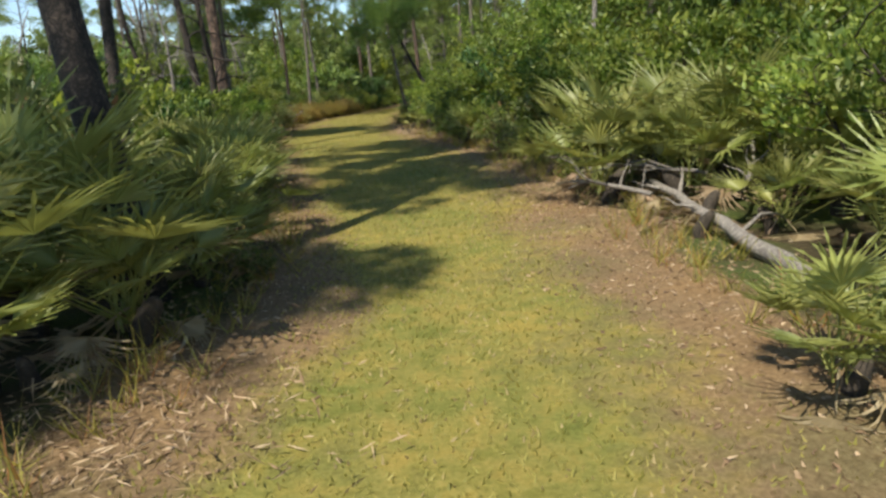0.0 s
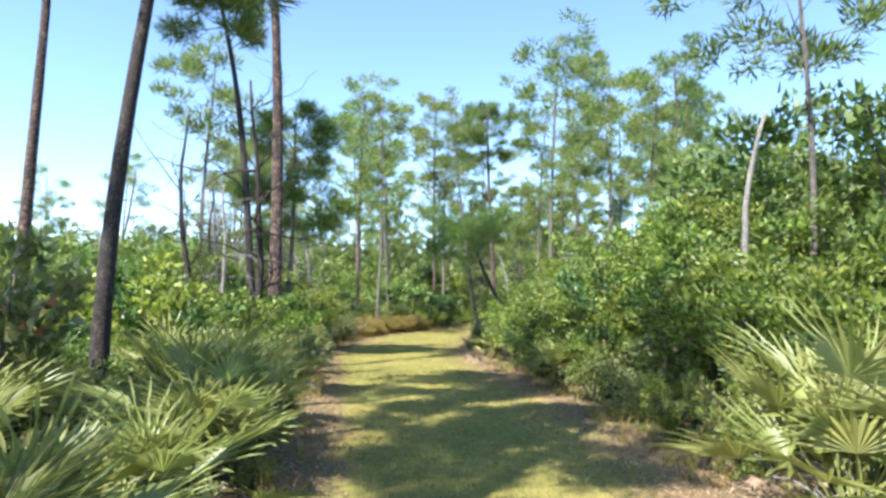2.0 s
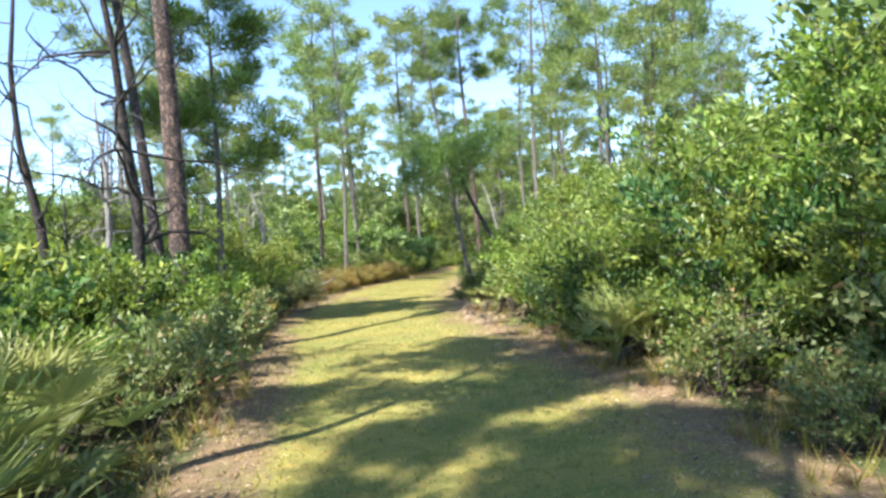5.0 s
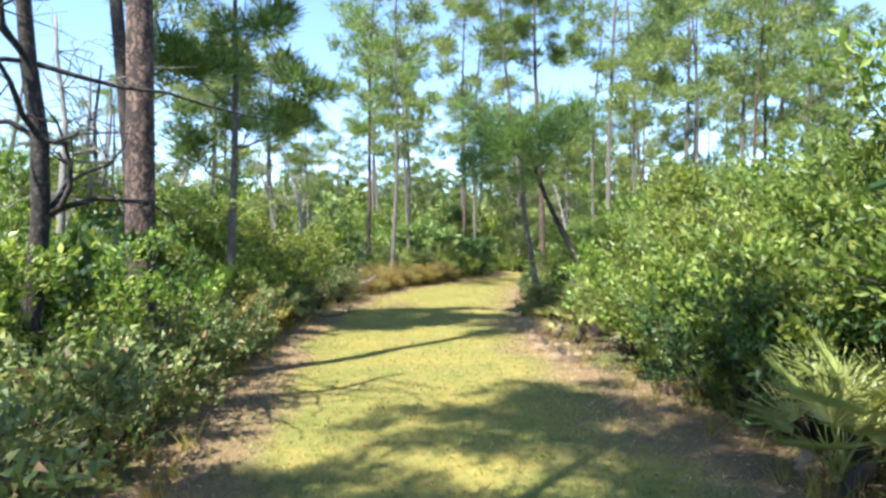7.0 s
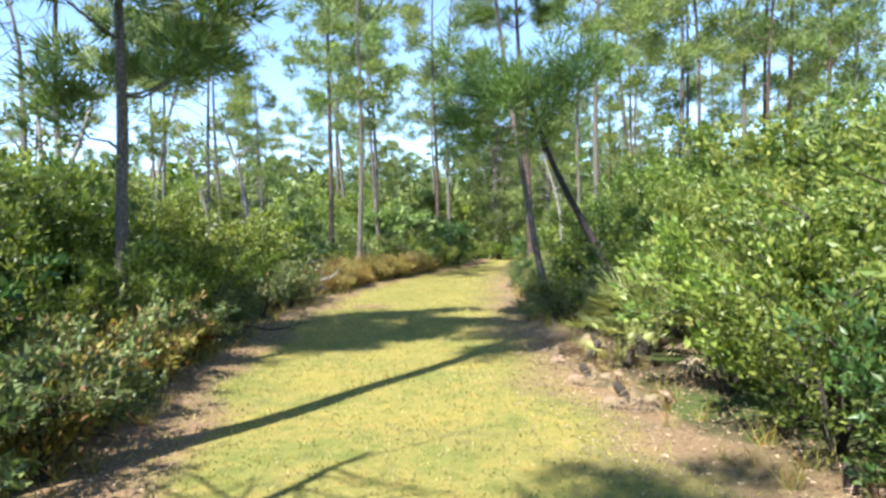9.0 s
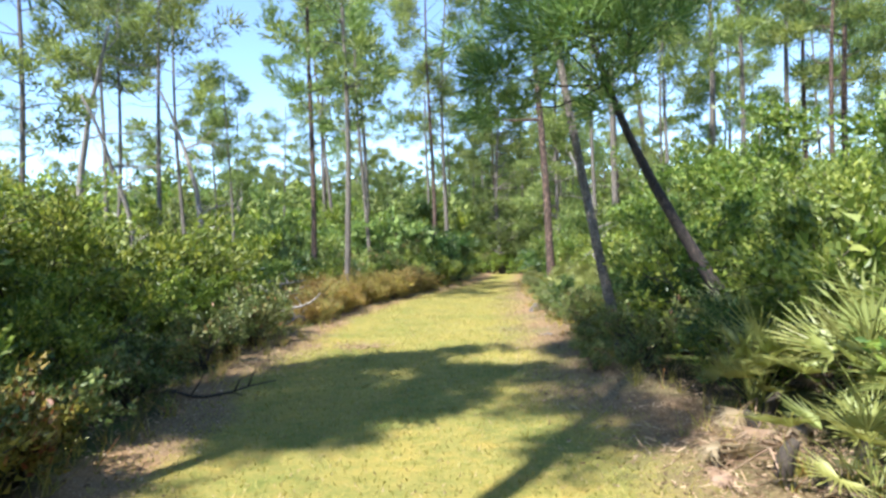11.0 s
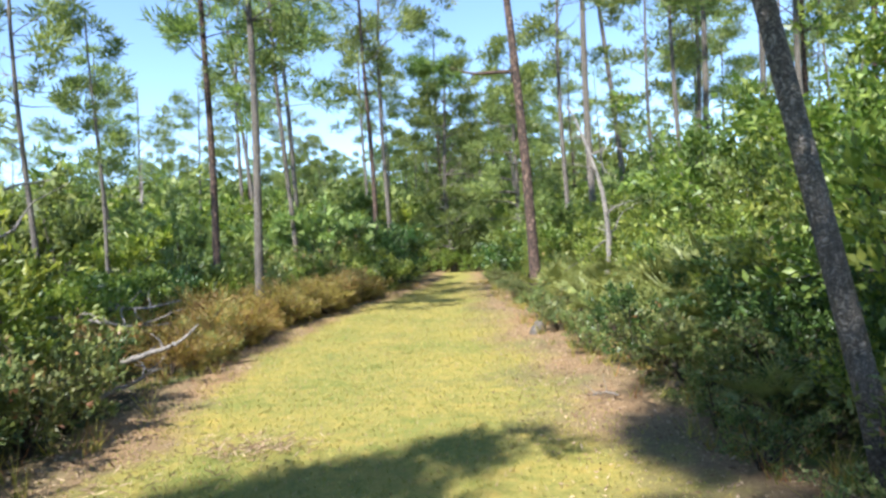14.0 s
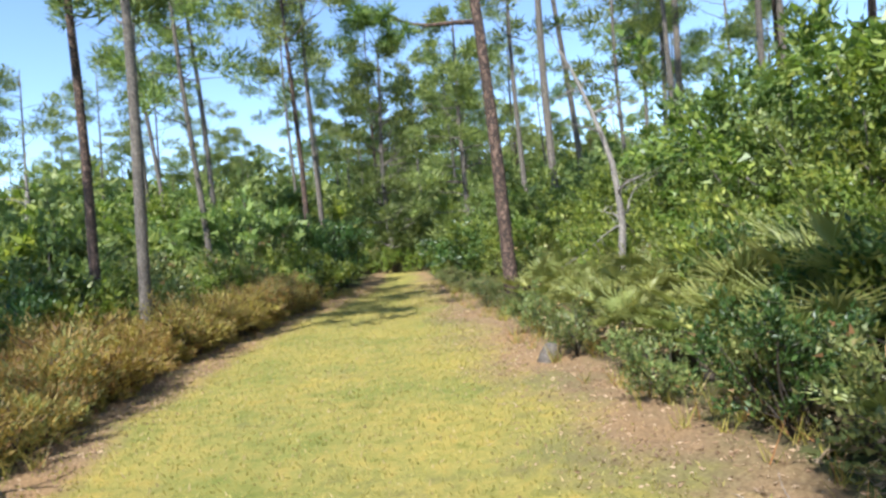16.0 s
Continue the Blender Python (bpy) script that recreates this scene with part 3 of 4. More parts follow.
def palmetto_first(count, dead):
    ob = thing("saw_palmetto", "saw palmetto with stiff green fan fronds", "palmetto", "saw palmettos along the trail")
    part("stem", STEM, ob)
    for k in range(count):
        az, out = 2.4 * k + rnd.uniform(-0.3, 0.3), (k + 0.5) / count
        tilt = -26 + 62 * out + rnd.uniform(-9, 9)
        part("frond", FRONDS[rnd.randrange(len(FRONDS))], ob,
             at=Matrix.Translation((0.12 + rnd.uniform(-.08, .08), 0.03 + rnd.uniform(-.08, .08), rnd.uniform(0.1, 0.24))) @ Euler((0, 0, az)).to_matrix().to_4x4()
             @ Euler((rnd.uniform(-0.25, 0.25), radians(tilt), 0)).to_matrix().to_4x4() @ pose(0, 0, 0, 0, 0, rnd.uniform(-55, 55)) @ Matrix.Scale(rnd.uniform(0.8, 1.2), 4))
    for k in range(dead):
        az = rnd.uniform(0, 6.28)
        part("dead_frond", DEADFRONDS[k % 2], ob, "dry tan drooping frond",
             at=Matrix.Translation((0.1, 0.03, 0.25)) @ Euler((0, 0, az)).to_matrix().to_4x4() @ Euler((0, radians(rnd.uniform(70, 105)), 0)).to_matrix().to_4x4())
    return ob


PALMS = {}


def palmetto(x, y, scale=1.0, v=None, turn=None, label=""):
    v = rnd.randrange(4) if v is None else v
    m = pose(x, y, ground_z(x, y), 0, 0, rnd.uniform(0, 360) if turn is None else turn)
    if v not in PALMS:
        PALMS[v] = palmetto_first((20, 24, 17, 26, 0)[v], (3, 4, 5, 3, 15)[v])
        PALMS[v].matrix_basis = m
        ob = PALMS[v]
    else:
        ob = copy_thing(PALMS[v], m)
    ob.scale = (scale,) * 3
    return tagged(ob, label) if label else ob


# ---- planting: pines and dead trees that stand out ----
pine_near.plant(-2.23, 4.38, 0.88, 2, 0.4, (0, -5), label="thick pine trunk with dark scorched bark by palmettos")
pine_near.plant(-4.4, 9.5, 1.0, 4, 1.0, label="slim dark straight pine trunk above palmettos")
pine_near.plant(-5.08, 16.65, 1.02, 0, 1.9, (0, -3), label="thick reddish plated pine trunk with broken dead limbs")
pine_near.plant(-6.3, 18.7, 1.0, 3, 0.1, (0, -3), label="slim pine standing behind a thicker one")
pine_near.plant(-6.5, 21.4, 1.0, 5, 1.2, label="low spreading dark green pine among shrubs")
pine_lean.plant(-0.86, 25.7, 1.0, 0, 0.3, (0, -15), label="grey pine leaning over the trail from the shrubs")
pine_lean.plant(0.35, 24.9, 1.0, 1, 3.0, (-3, -25), label="dark thin pine leaning steeply with a tufted top")
bend_pine = pine_near.plant(-0.68, 37.6, 0.9, 0, 0.6, (0, -4), label="large pine with a broad limb above the trail's far bend")


def broad_limb(tree, height, way, reach):
    """One long low limb with drooping needle tufts."""
    wood, fol = Soup(), Soup()
    line = wander((0.1, 0, height), way, reach, 7, 0.13, -0.02)
    wood.tube(line, [0.06 - 0.006 * k for k in range(8)], 6, 0.15)
    for k in (3, 4, 5, 5, 6, 6, 7, 7):
        tw = wander(line[k], (way[0] + rnd.uniform(-0.6, 0.6), way[1] + rnd.uniform(-0.6, 0.6), rnd.uniform(-0.9, 0.3)), rnd.uniform(0.3, 0.7), 3, 0.25)
        wood.tube(tw, [0.016, 0.012, 0.008, 0.004], 4, cap=False)
        m = 170
        d = rng.normal(size=(m, 3))
        d /= np.linalg.norm(d, axis=1)[:, None]
        fol.blades(np.array(tw[3])[None] + d * 0.2 * rng.random(m)[:, None], d + np.array((0, 0, 0.2)), 0.24 * rng.uniform(0.7, 1.2, m), np.full(m, 0.03))
    part("limb", wood.mesh("limb", M_BARK, True), tree, "long low crooked limb")
    part("needle_tuft", fol.mesh("needle_tuft", M_NEEDLE), tree)


broad_limb(bend_pine, 6.0, (-0.8, 0.55, 0.2), 2.6)
pine_far.plant(-6.55, 35.4, 0.95, 4, label="slender pale-barked pine behind rusty bushes")
for x, y, s, v in ((-5.65, 53.6, 1.2, 1), (-5.25, 57, 1.2, 3), (-9.5, 55, 1.2, 3), (-12.5, 58, 1.25, 0), (3.0, 46, 1.25, 3), (6.5, 44, 1.25, 0), (9.5, 40, 1.1, 1), (5.4, 50, 1.35, 0), (12.5, 59.5, 1.3, 2), (18.5, 60, 1.3, 0), (-11.3, 39, 0.62, 4), (-16.2, 40.2, 0.95, 2), (3.94, 12.1, 0.6, 2),
                   (-15.8, 39, 0.95, 2), (-12.8, 38.5, 0.85, 4), (-10.8, 33, 0.75, 2), (-9.8, 27, 0.6, 4), (-8.3, 38, 0.9, 1), (-7.6, 44, 1.0, 4),
                   (3.2, 38, 0.8, 2), (2.2, 47, 0.9, 3), (-2.2, 63, 1.0, 1), (9, 36, 0.8, 1), (12, 40, 0.75, 4), (-13.4, 30, 1.04, 2)):
    pine_far.plant(x, y, s, v)
pine_young.plant(-1.9, 56.5, 1.0, 0, label="vine-draped bushy pine standing at the trail's bend")
pine_young.plant(1.2, 52, 0.95, 0)
snag.plant(-4.95, 14.85, 1.0, 3, 2.0, label="twisted grey dead tree with tangled bare limbs")
pine_near.plant(-10.2, 15.6, 0.95, 0, 4.0)
snag.plant(-6.9, 16.2, 0.95, 2, 2.6)
snag.plant(-20.5, 33.8, 1.0, 1)
snag.plant(-17.7, 56, 1.1, 1)
snag.plant(-10.5, 25, 0.9, 0, 4.0)
snag.plant(-12.5, 26.5, 0.9, 2, 1.0)
snag.plant(-8.6, 21, 0.8, 2, 3.0)
snag.plant(-0.05, 34.2, 0.62, 1, 1.0)
snag.plant(-6.9, 17.7, 0.95, 4, 1.0, label="pale dead shrub-like tree with tangled bare limbs")
snag.plant(-7.7, 19.4, 0.9, 4, 3.3, label="pale dead shrub-like tree with tangled bare limbs")
snag.plant(-8.9, 21.5, 1.0, 4, 5.0, label="pale dead shrub-like tree with tangled bare limbs")
for x, y, s, v in ((-11, 26, 0.85, 1), (-10, 29, 0.9, 1), (-9.2, 24.4, 0.7, 1), (-8.8, 30.5, 0.8, 1), (-13.5, 24.5, 0.9, 0), (-7.9, 26.5, 0.6, 1)):
    snag.plant(x, y, s, v)
stub.plant(2.9, 11.2, 1.0, 0, 0.4)

# ---- the pine wood round about ----
def left(y, off):
    return edge_l(y) - off


def right(y, off):
    return edge_r(y) + off


def clear_of_trail(x, y, gap):
    return x < edge_l(y) - gap or x > edge_r(y) + gap or y > 60


count = 0
while count < 56:
    x, y = rnd.uniform(-50, 45), rnd.uniform(30, 100)
    if (y < 46 and x < -4 and rnd.random() < 0.88) or (y < 66 and x < -7 and rnd.random() < 0.75):
        continue
    if not clear_of_trail(x, y, 2.0) or (y > 58 and -7 < x < 5 and y < 62) or (x > 2 and y < 34):
        continue
    pine_far.plant(x, y, rnd.uniform(0.75, 1.1))
    count += 1
for _ in range(22):
    pine_far.plant(rnd.uniform(7, 30), rnd.uniform(6, 40), rnd.uniform(0.5, 0.75))
for _ in range(6):
    pine_far.plant(rnd.uniform(-45, -14), rnd.uniform(5, 40), rnd.uniform(0.6, 0.85))
# behind the walker
for x, y in ((5, -8), (8, -2), (-12, -14), (4, -20), (9, -12), (-14, -4)):
    pine_far.plant(x, y, rnd.uniform(0.7, 0.95))

# out of view: pines added only so their crowns shade the palmettos and trail
pine_near.plant(-5.4, -1.4, 0.85, 1)
pine_near.plant(-7.6, -3.4, 0.8, 2)
pine_near.plant(-6.0, 4.0, 0.84, 2)
for _ in range(84):
    thicket.plant(rnd.uniform(-85, 60), rnd.uniform(95, 135), rnd.uniform(2.4, 3.4))
for _ in range(60):
    pine_far.plant(rnd.uniform(-60, 34), rnd.uniform(76, 115), rnd.uniform(0.55, 0.8), rnd.choice((1, 4)))
for _ in range(24):
    thicket.plant(rnd.uniform(-85, -40), rnd.uniform(30, 85), rnd.uniform(1.6, 2.6))
for _ in range(70):
    thicket.plant(rnd.uniform(-45, 40), rnd.uniform(62, 90), rnd.uniform(1.0, 1.7))
for _ in range(50):
    thicket.plant(rnd.uniform(-60, -22), rnd.uniform(14, 75), rnd.uniform(0.9, 1.5))
for _ in range(18):
    thicket.plant(rnd.uniform(9, 34), rnd.uniform(12, 66), rnd.uniform(0.8, 1.3))
for _ in range(22):
    thicket.plant(rnd.uniform(-22, -9), rnd.uniform(46, 66), rnd.uniform(0.7, 1.1))

for _ in range(36):
    thicket.plant(rnd.uniform(-34, 18), rnd.uniform(66, 80), rnd.uniform(1.1, 1.8))
for _ in range(18):
    pine_far.plant(rnd.uniform(-28, 12), rnd.uniform(63, 84), rnd.uniform(0.8, 1.05))

# ---- undergrowth far from the trail ----
for _ in range(210):
    y = rnd.uniform(-8, 85)
    side = rnd.random() < 0.5
    off = rnd.uniform(2.2, 9) if rnd.random() < 0.6 else rnd.uniform(7, 34)
    x = edge_l(min(y, 58)) - off if side else edge_r(min(y, 58)) + off
    if y > 60:
        x = rnd.uniform(-25, 22)
    if not side and x > edge_r(min(y, 58)) + 4.5 and y < 40 and rnd.random() < 0.7:
        continue
    mid_far.plant(x, y, rnd.uniform(0.6, 1.05) * (1.0 if side else 1.2), tall=rnd.uniform(0.8, 1.1))
for _ in range(46):
    y = rnd.uniform(9, 60)
    x = edge_r(y) + (rnd.uniform(3.0, 6.5) if rnd.random() < 0.6 else rnd.uniform(5, 16))
    tree_mid.plant(x, y, rnd.uniform(0.5, 0.75) if y < 22 else rnd.uniform(0.42, 0.68))
for _ in range(16):
    thicket.plant(rnd.uniform(-14, 10), rnd.uniform(60, 68), rnd.uniform(0.7, 1.2))
for _ in range(14):
    y = rnd.uniform(40, 60)
    thicket.plant(left(y, rnd.uniform(3, 9)), y, rnd.uniform(0.6, 1.0))
    thicket.plant(right(y, rnd.uniform(3, 9)), y, rnd.uniform(0.7, 1.1))
for x, y, s in ((6.4, 15.6, 1.2), (5.4, 13.0, 1.15), (4.9, 14.8, 1.1), (5.9, 12.9, 0.85), (7, 14.5, 0.95), (6, 17, 0.95), (8, 19, 1.0), (5.2, 20, 0.85), (4.2, 23.5, 0.62), (4.6, 26.5, 0.68), (3.6, 29.5, 0.62), (3.2, 33, 0.92), (3.9, 31.6, 0.85),
                (4.5, 33.5, 1.0), (3.2, 35.5, 0.85), (5.2, 30.5, 0.9), (5.5, 37, 1.0), (3.5, 39, 0.78), (6.5, 24, 0.9), (8.5, 11, 0.95), (6.8, 9, 0.8)):
    tree_mid.plant(x, y, s)
for x, y, s in ((-7.6, 47, 0.7), (-9, 50, 0.8), (-12, 52, 0.9), (-1.5, 62, 0.8), (-4, 64, 0.9), (1.5, 60, 0.8), (-0.3, 59, 0.5), (3.5, 58, 0.8), (-7, 66, 0.9)):
    tree_mid.plant(x, y, s)


# ---- trail edge, left side ----
for x, y, s, v in ((-1.75, 3.5, 0.85, 0), (-2.3, 2.9, 0.99, 3), (-2.9, 4.0, 1.03, 1), (-2.0, 5.2, 0.8, 1), (-2.2, 6.4, 0.88, 2), (-2.4, 7.4, 0.92, 0), (-3.2, 6.0, 0.9, 3), (-2.5, 8.1, 0.8, 3), (-2.75, 9.3, 0.85, 1), (-3.1, 10.5, 0.8, 0),
                   (-3.0, 8.6, 0.95, 1), (-3.3, 9.8, 0.95, 0), (-3.9, 8.0, 0.95, 2), (-3.7, 11.2, 0.85, 3), (-4.3, 10.6, 0.9, 1), (-4.9, 8.8, 0.84, 0), (-5.2, 11.6, 0.76, 2),
                   (-4.2, 12.4, 0.68, 1), (-5.6, 13.2, 0.72, 3), (-3.9, 5.0, 0.84, 0), (-4.4, 6.8, 0.84, 1), (-5.4, 5.4, 0.84, 2), (-6.2, 8.2, 0.84, 3), (-6.6, 11, 0.76, 0),
                   (-2.6, 1.2, 0.90, 1), (-2.55, 3.75, 1.15, 3), (-2.0, 3.75, 0.7, 2), (-1.85, 4.7, 0.75, 0), (-2.5, 4.75, 1.0, 1), (-3.6, 2.4, 0.99, 2), (-4.1, 13.6, 0.61, 2), (-5.9, 14.9, 0.68, 0), (-8.6, 27.5, 0.61, 1), (-5.5, 18.2, 0.46, 2)):
    palmetto(x, y, s, v)
for y in np.arange(4.8, 12.6, 1.0):
    (olive_near if rnd.random() < 0.6 else gold_near).plant(left(y, rnd.uniform(0.0, 0.7)), y, rnd.uniform(0.28, 0.45))
    if y > 8:
        (oval_near if rnd.random() < 0.5 else olive_near).plant(left(y, rnd.uniform(1.6, 4.0)), y, rnd.uniform(0.5, 0.85))
for y in np.arange(12.6, 20, 0.62):
    olive_near.plant(left(y, rnd.uniform(0.35, 0.75)), y, rnd.uniform(0.75, 1.05))
    (olive_near if rnd.random() < 0.45 else oval_near).plant(left(y, rnd.uniform(1.0, 1.9)), y + rnd.uniform(-.3, .3), rnd.uniform(0.8, 1.05))
    mid_far.plant(left(y, rnd.uniform(2.2, 3.6)), y + rnd.uniform(-.4, .4), rnd.uniform(0.9, 1.35))
for y in np.arange(17.6, 22.5, 0.55):
    gold_near.plant(left(y, rnd.uniform(0.25, 0.6)), y, rnd.uniform(0.8, 1.15))
    gold_near.plant(left(y, rnd.uniform(0.7, 1.2)), y + 0.2, rnd.uniform(0.9, 1.3))
for y in np.arange(20.2, 28.4, 0.66):
    olive_near.plant(left(y, rnd.uniform(0.35, 0.7)), y, rnd.uniform(0.7, 1.0))
    oval_near.plant(left(y, rnd.uniform(0.9, 1.6)), y + rnd.uniform(-.3, .3), rnd.uniform(0.8, 1.1))
    oval_near.plant(left(y, rnd.uniform(1.7, 3.0)), y + rnd.uniform(-.3, .3), rnd.uniform(1.2, 1.65))
for x, y, s in ((-8.2, 19.6, 0.75), (-8.8, 21.2, 0.85), (-8.4, 22.8, 0.8), (-9.3, 24.4, 0.85), (-8.8, 25.8, 0.75), (-9.4, 20.2, 0.85), (-7.7, 24.0, 0.65), (-10.4, 22.8, 0.9), (-8.0, 18.2, 0.6), (-9.6, 27.2, 0.7), (-11.2, 25.5, 0.8)):
    tall_near.plant(x, y, s * 1.15)
for x, y, s in ((-7.2, 12.6, 1.5), (-6.6, 13.6, 1.4), (-8.0, 13.5, 1.7), (-7.4, 11.2, 1.3)):
    gold_near.plant(x, y, s, label="bright yellow-green shrub behind palmettos")
olive_near.plant(-6.95, 28.7, 0.85, label="olive shrub under bleached fallen branches")
dark_near.plant(-7.3, 27.9, 0.65)
dark_near.plant(-6.85, 29.3, 0.5)
olive_near.plant(-6.6, 28.1, 0.5)
gold_near.plant(-7.6, 30.2, 0.9)
for y in np.arange(30.5, 41.5, 0.42):
    w = 1.3 if y < 37 else 0.8
    for k in range(2):
        rust_near.plant(left(y, rnd.uniform(0.15, 0.4 + 1.2 * w * k)), y + rnd.uniform(-.2, .2), rnd.uniform(0.9, 1.35))
    if rnd.random() < 0.75:
        (mid_far if rnd.random() < 0.6 else oval_near).plant(left(y, rnd.uniform(1.7, 2.9)), y, rnd.uniform(0.65, 0.95))
for x, y, s in ((-4.4, 47.2, 1.35), (-5.2, 46.5, 1.3), (-4.9, 48.3, 1.6), (-6.1, 47.6, 1.5)):
    dark_near.plant(x, y, s, label="big dark round evergreen shrub at the trail's bend")
for y in np.arange(41, 60, 1.1):
    mid_far.plant(left(y, rnd.uniform(0.6, 1.0)), y, rnd.uniform(0.6, 0.85))
    mid_far.plant(left(y, rnd.uniform(1.6, 2.6)), y, rnd.uniform(0.9, 1.2))

# ---- trail edge, right side ----
for x, y, s, v in ((1.68, 2.45, 0.6, 0), (2.6, 3.2, 0.9, 1), (3.05, 4.2, 0.75, 2), (2.75, 5.2, 0.7, 2), (1.85, 6.9, 1.1, 3), (2.15, 7.7, 1.05, 1), (2.5, 6.6, 1.1, 0), (3.1, 6.7, 1.15, 3), (2.9, 8.3, 1.1, 0), (3.6, 5.6, 1.1, 1), (3.9, 7.6, 1.15, 2), (3.4, 2.4, 1.1, 3),
                   (2.9, 0.8, 1.0, 1), (0.72, 14.8, 0.72, 3), (1.05, 15.3, 0.85, 2), (-0.1, 21.9, 0.9, 1), (0.55, 22.5, 1.1, 3), (-0.45, 21.1, 0.6, 2), (0.5, 20.6, 0.9, 0), (0.9, 24.7, 1.1, 0), (0.0, 24.3, 0.8, 3), (-0.3, 23.0, 0.7, 1),
                   (1.2, 22.4, 1.0, 1), (1.0, 24.4, 1.0, 2), (-0.6, 30.8, 0.75, 1), (-0.4, 29.6, 0.7, 0), (0.1, 31.4, 0.9, 3), (-0.6, 32.6, 0.7, 2), (0.3, 32.9, 0.9, 1), (-0.5, 34.1, 0.75, 0),
                   (0.9, 30.4, 1.1, 2), (1.0, 33.6, 1.0, 3), (-0.6, 36.0, 0.8, 1), (0.2, 35.4, 0.9, 2), (0.4, 37.5, 0.9, 0), (1.7, 32, 1.1, 1), (-0.8, 28.7, 0.6, 2), (-0.9, 26.9, 0.5, 2)):
    palmetto(x, y, s, v)
for y in np.arange(8.8, 15, 0.55):
    if y < 13.7:
        rnd.choice((oval_near, olive_near, olive_near, gold_near)).plant(right(y, rnd.uniform(0.3, 0.9)), y, rnd.uniform(0.5, 0.95))
    rnd.choice((oval_near, oval_near, olive_near, dark_near)).plant(right(y, rnd.uniform(1.0, 1.9)), y, rnd.uniform(0.8, 1.5))
for y in np.arange(13.2, 19.6, 0.8):
    tall_near.plant(right(y, rnd.uniform(1.3, 2.1)), y, rnd.uniform(0.55, 1.05))
    if not 13.4 < y < 15.0:
        oval_near.plant(right(y, rnd.uniform(0.45, 0.95)), y + 0.3, rnd.uniform(0.7, 1.15))
    tall_near.plant(right(y, rnd.uniform(2.8, 4.0)), y, rnd.uniform(0.85, 1.2))
for y in np.arange(3.0, 13, 1.2):
    oval_near.plant(right(y, rnd.uniform(1.9, 3.0)), y, rnd.uniform(0.9, 1.45))
    tree_mid.plant(right(y, rnd.uniform(3.6, 5.0)), y, rnd.uniform(0.45, 0.7))
for y in np.arange(19.8, 23.4, 0.9):
    oval_near.plant(right(y, rnd.uniform(1.9, 2.5)), y, rnd.uniform(0.9, 1.3))
    tall_near.plant(right(y, rnd.uniform(3.0, 4.0)), y, rnd.uniform(0.7, 1.0))
for y in np.arange(23.6, 29.6, 0.8):
    (dark_near if rnd.random() < 0.15 else oval_near if rnd.random() < 0.4 else olive_near).plant(right(y, rnd.uniform(0.3, 0.9)), y, rnd.uniform(0.45, 0.9))
    oval_near.plant(right(y, rnd.uniform(1.5, 2.4)), y, rnd.uniform(0.9, 1.45))
    tall_near.plant(right(y, rnd.uniform(2.8, 4.0)), y, rnd.uniform(0.65, 0.85))
for x, y, s in ((-1.35, 25.2, 0.4), (-1.25, 26.3, 0.45), (-0.9, 24.9, 0.5), (-1.1, 27.2, 0.5)):
    olive_near.plant(x, y, s)
olive_near.plant(-0.7, 28.1, 0.6)
# dark leaves stand in for the shade low on the right-hand shrubs
for x, y, s in ((0.6, 16.4, 0.72), (0.5, 17.2, 0.7), (0.95, 15.8, 0.8), (-0.1, 25.9, 0.7), (0.25, 26.6, 0.75)):
    dark_near.plant(x, y, s)
dark_near.plant(-0.2, 28.5, 0.7)
for y in np.arange(29.6, 46, 0.9):
    olive_near.plant(right(y, rnd.uniform(0.1, 0.5)), y, rnd.uniform(0.35, 0.7))
    (oval_near if rnd.random() < 0.6 else olive_near).plant(right(y, rnd.uniform(1.6, 2.6)), y, rnd.uniform(0.9, 1.3))
    tree_mid.plant(right(y, rnd.uniform(3.2, 4.8)), y, rnd.uniform(0.45, 0.62))
for y in np.arange(46, 60, 1.2):
    mid_far.plant(right(y, rnd.uniform(0.6, 1.0)), y, rnd.uniform(0.7, 0.95))
    mid_far.plant(right(y, rnd.uniform(1.6, 2.6)), y, rnd.uniform(1.0, 1.3))


for x, y, s in ((2.45, 5.8, 0.8), (2.15, 5.2, 0.7), (-0.75, 21.7, 0.7), (-0.55, 22.6, 0.6), (0.1, 17.6, 0.55), (-0.75, 19.7, 0.6), (2.0, 8.6, 0.6), (-2.1, 3.0, 0.6), (-3.55, 13.7, 0.45), (-2.2, 6.9, 0.5), (-2.75, 8.7, 0.45), (2.5, 6.6, 0.6), (1.6, 9.2, 0.5), (-0.95, 20.6, 0.55)):
    palmetto(x, y, s, 4, label="dried brown collapsed palmetto fronds on the ground")


# ---- fallen wood ----
def fallen_log():
    ob = thing("fallen_log", "grey weathered fallen log along the trail edge", "log")
    s = Soup()
    line = [(2.26 + 0.03 * math.sin(2 * k), 3.75 + 0.33 * k, 0.09 + 0.02 * k) for k in range(10)]
    s.tube(line, [0.066 - 0.0035 * k for k in range(10)], 12, 0.35)
    part("trunk", s.mesh("trunk", M_DEAD, True), ob)
    for k, (dx, dy, dz) in ((3, (0.5, 0.2, 0.3)), (5, (-0.4, 0.4, 0.3)), (7, (0.3, 0.5, 0.5)), (8, (-0.5, 0.3, 0.1))):
        b = Soup()
        b.tube(wander(line[k], (dx, dy, dz), rnd.uniform(0.4, 0.8), 5, 0.25), [0.022, 0.018, 0.014, 0.011, 0.008, 0.004], 5)
        part("branch_stub", b.mesh("branch_stub", M_DEAD, True), ob)


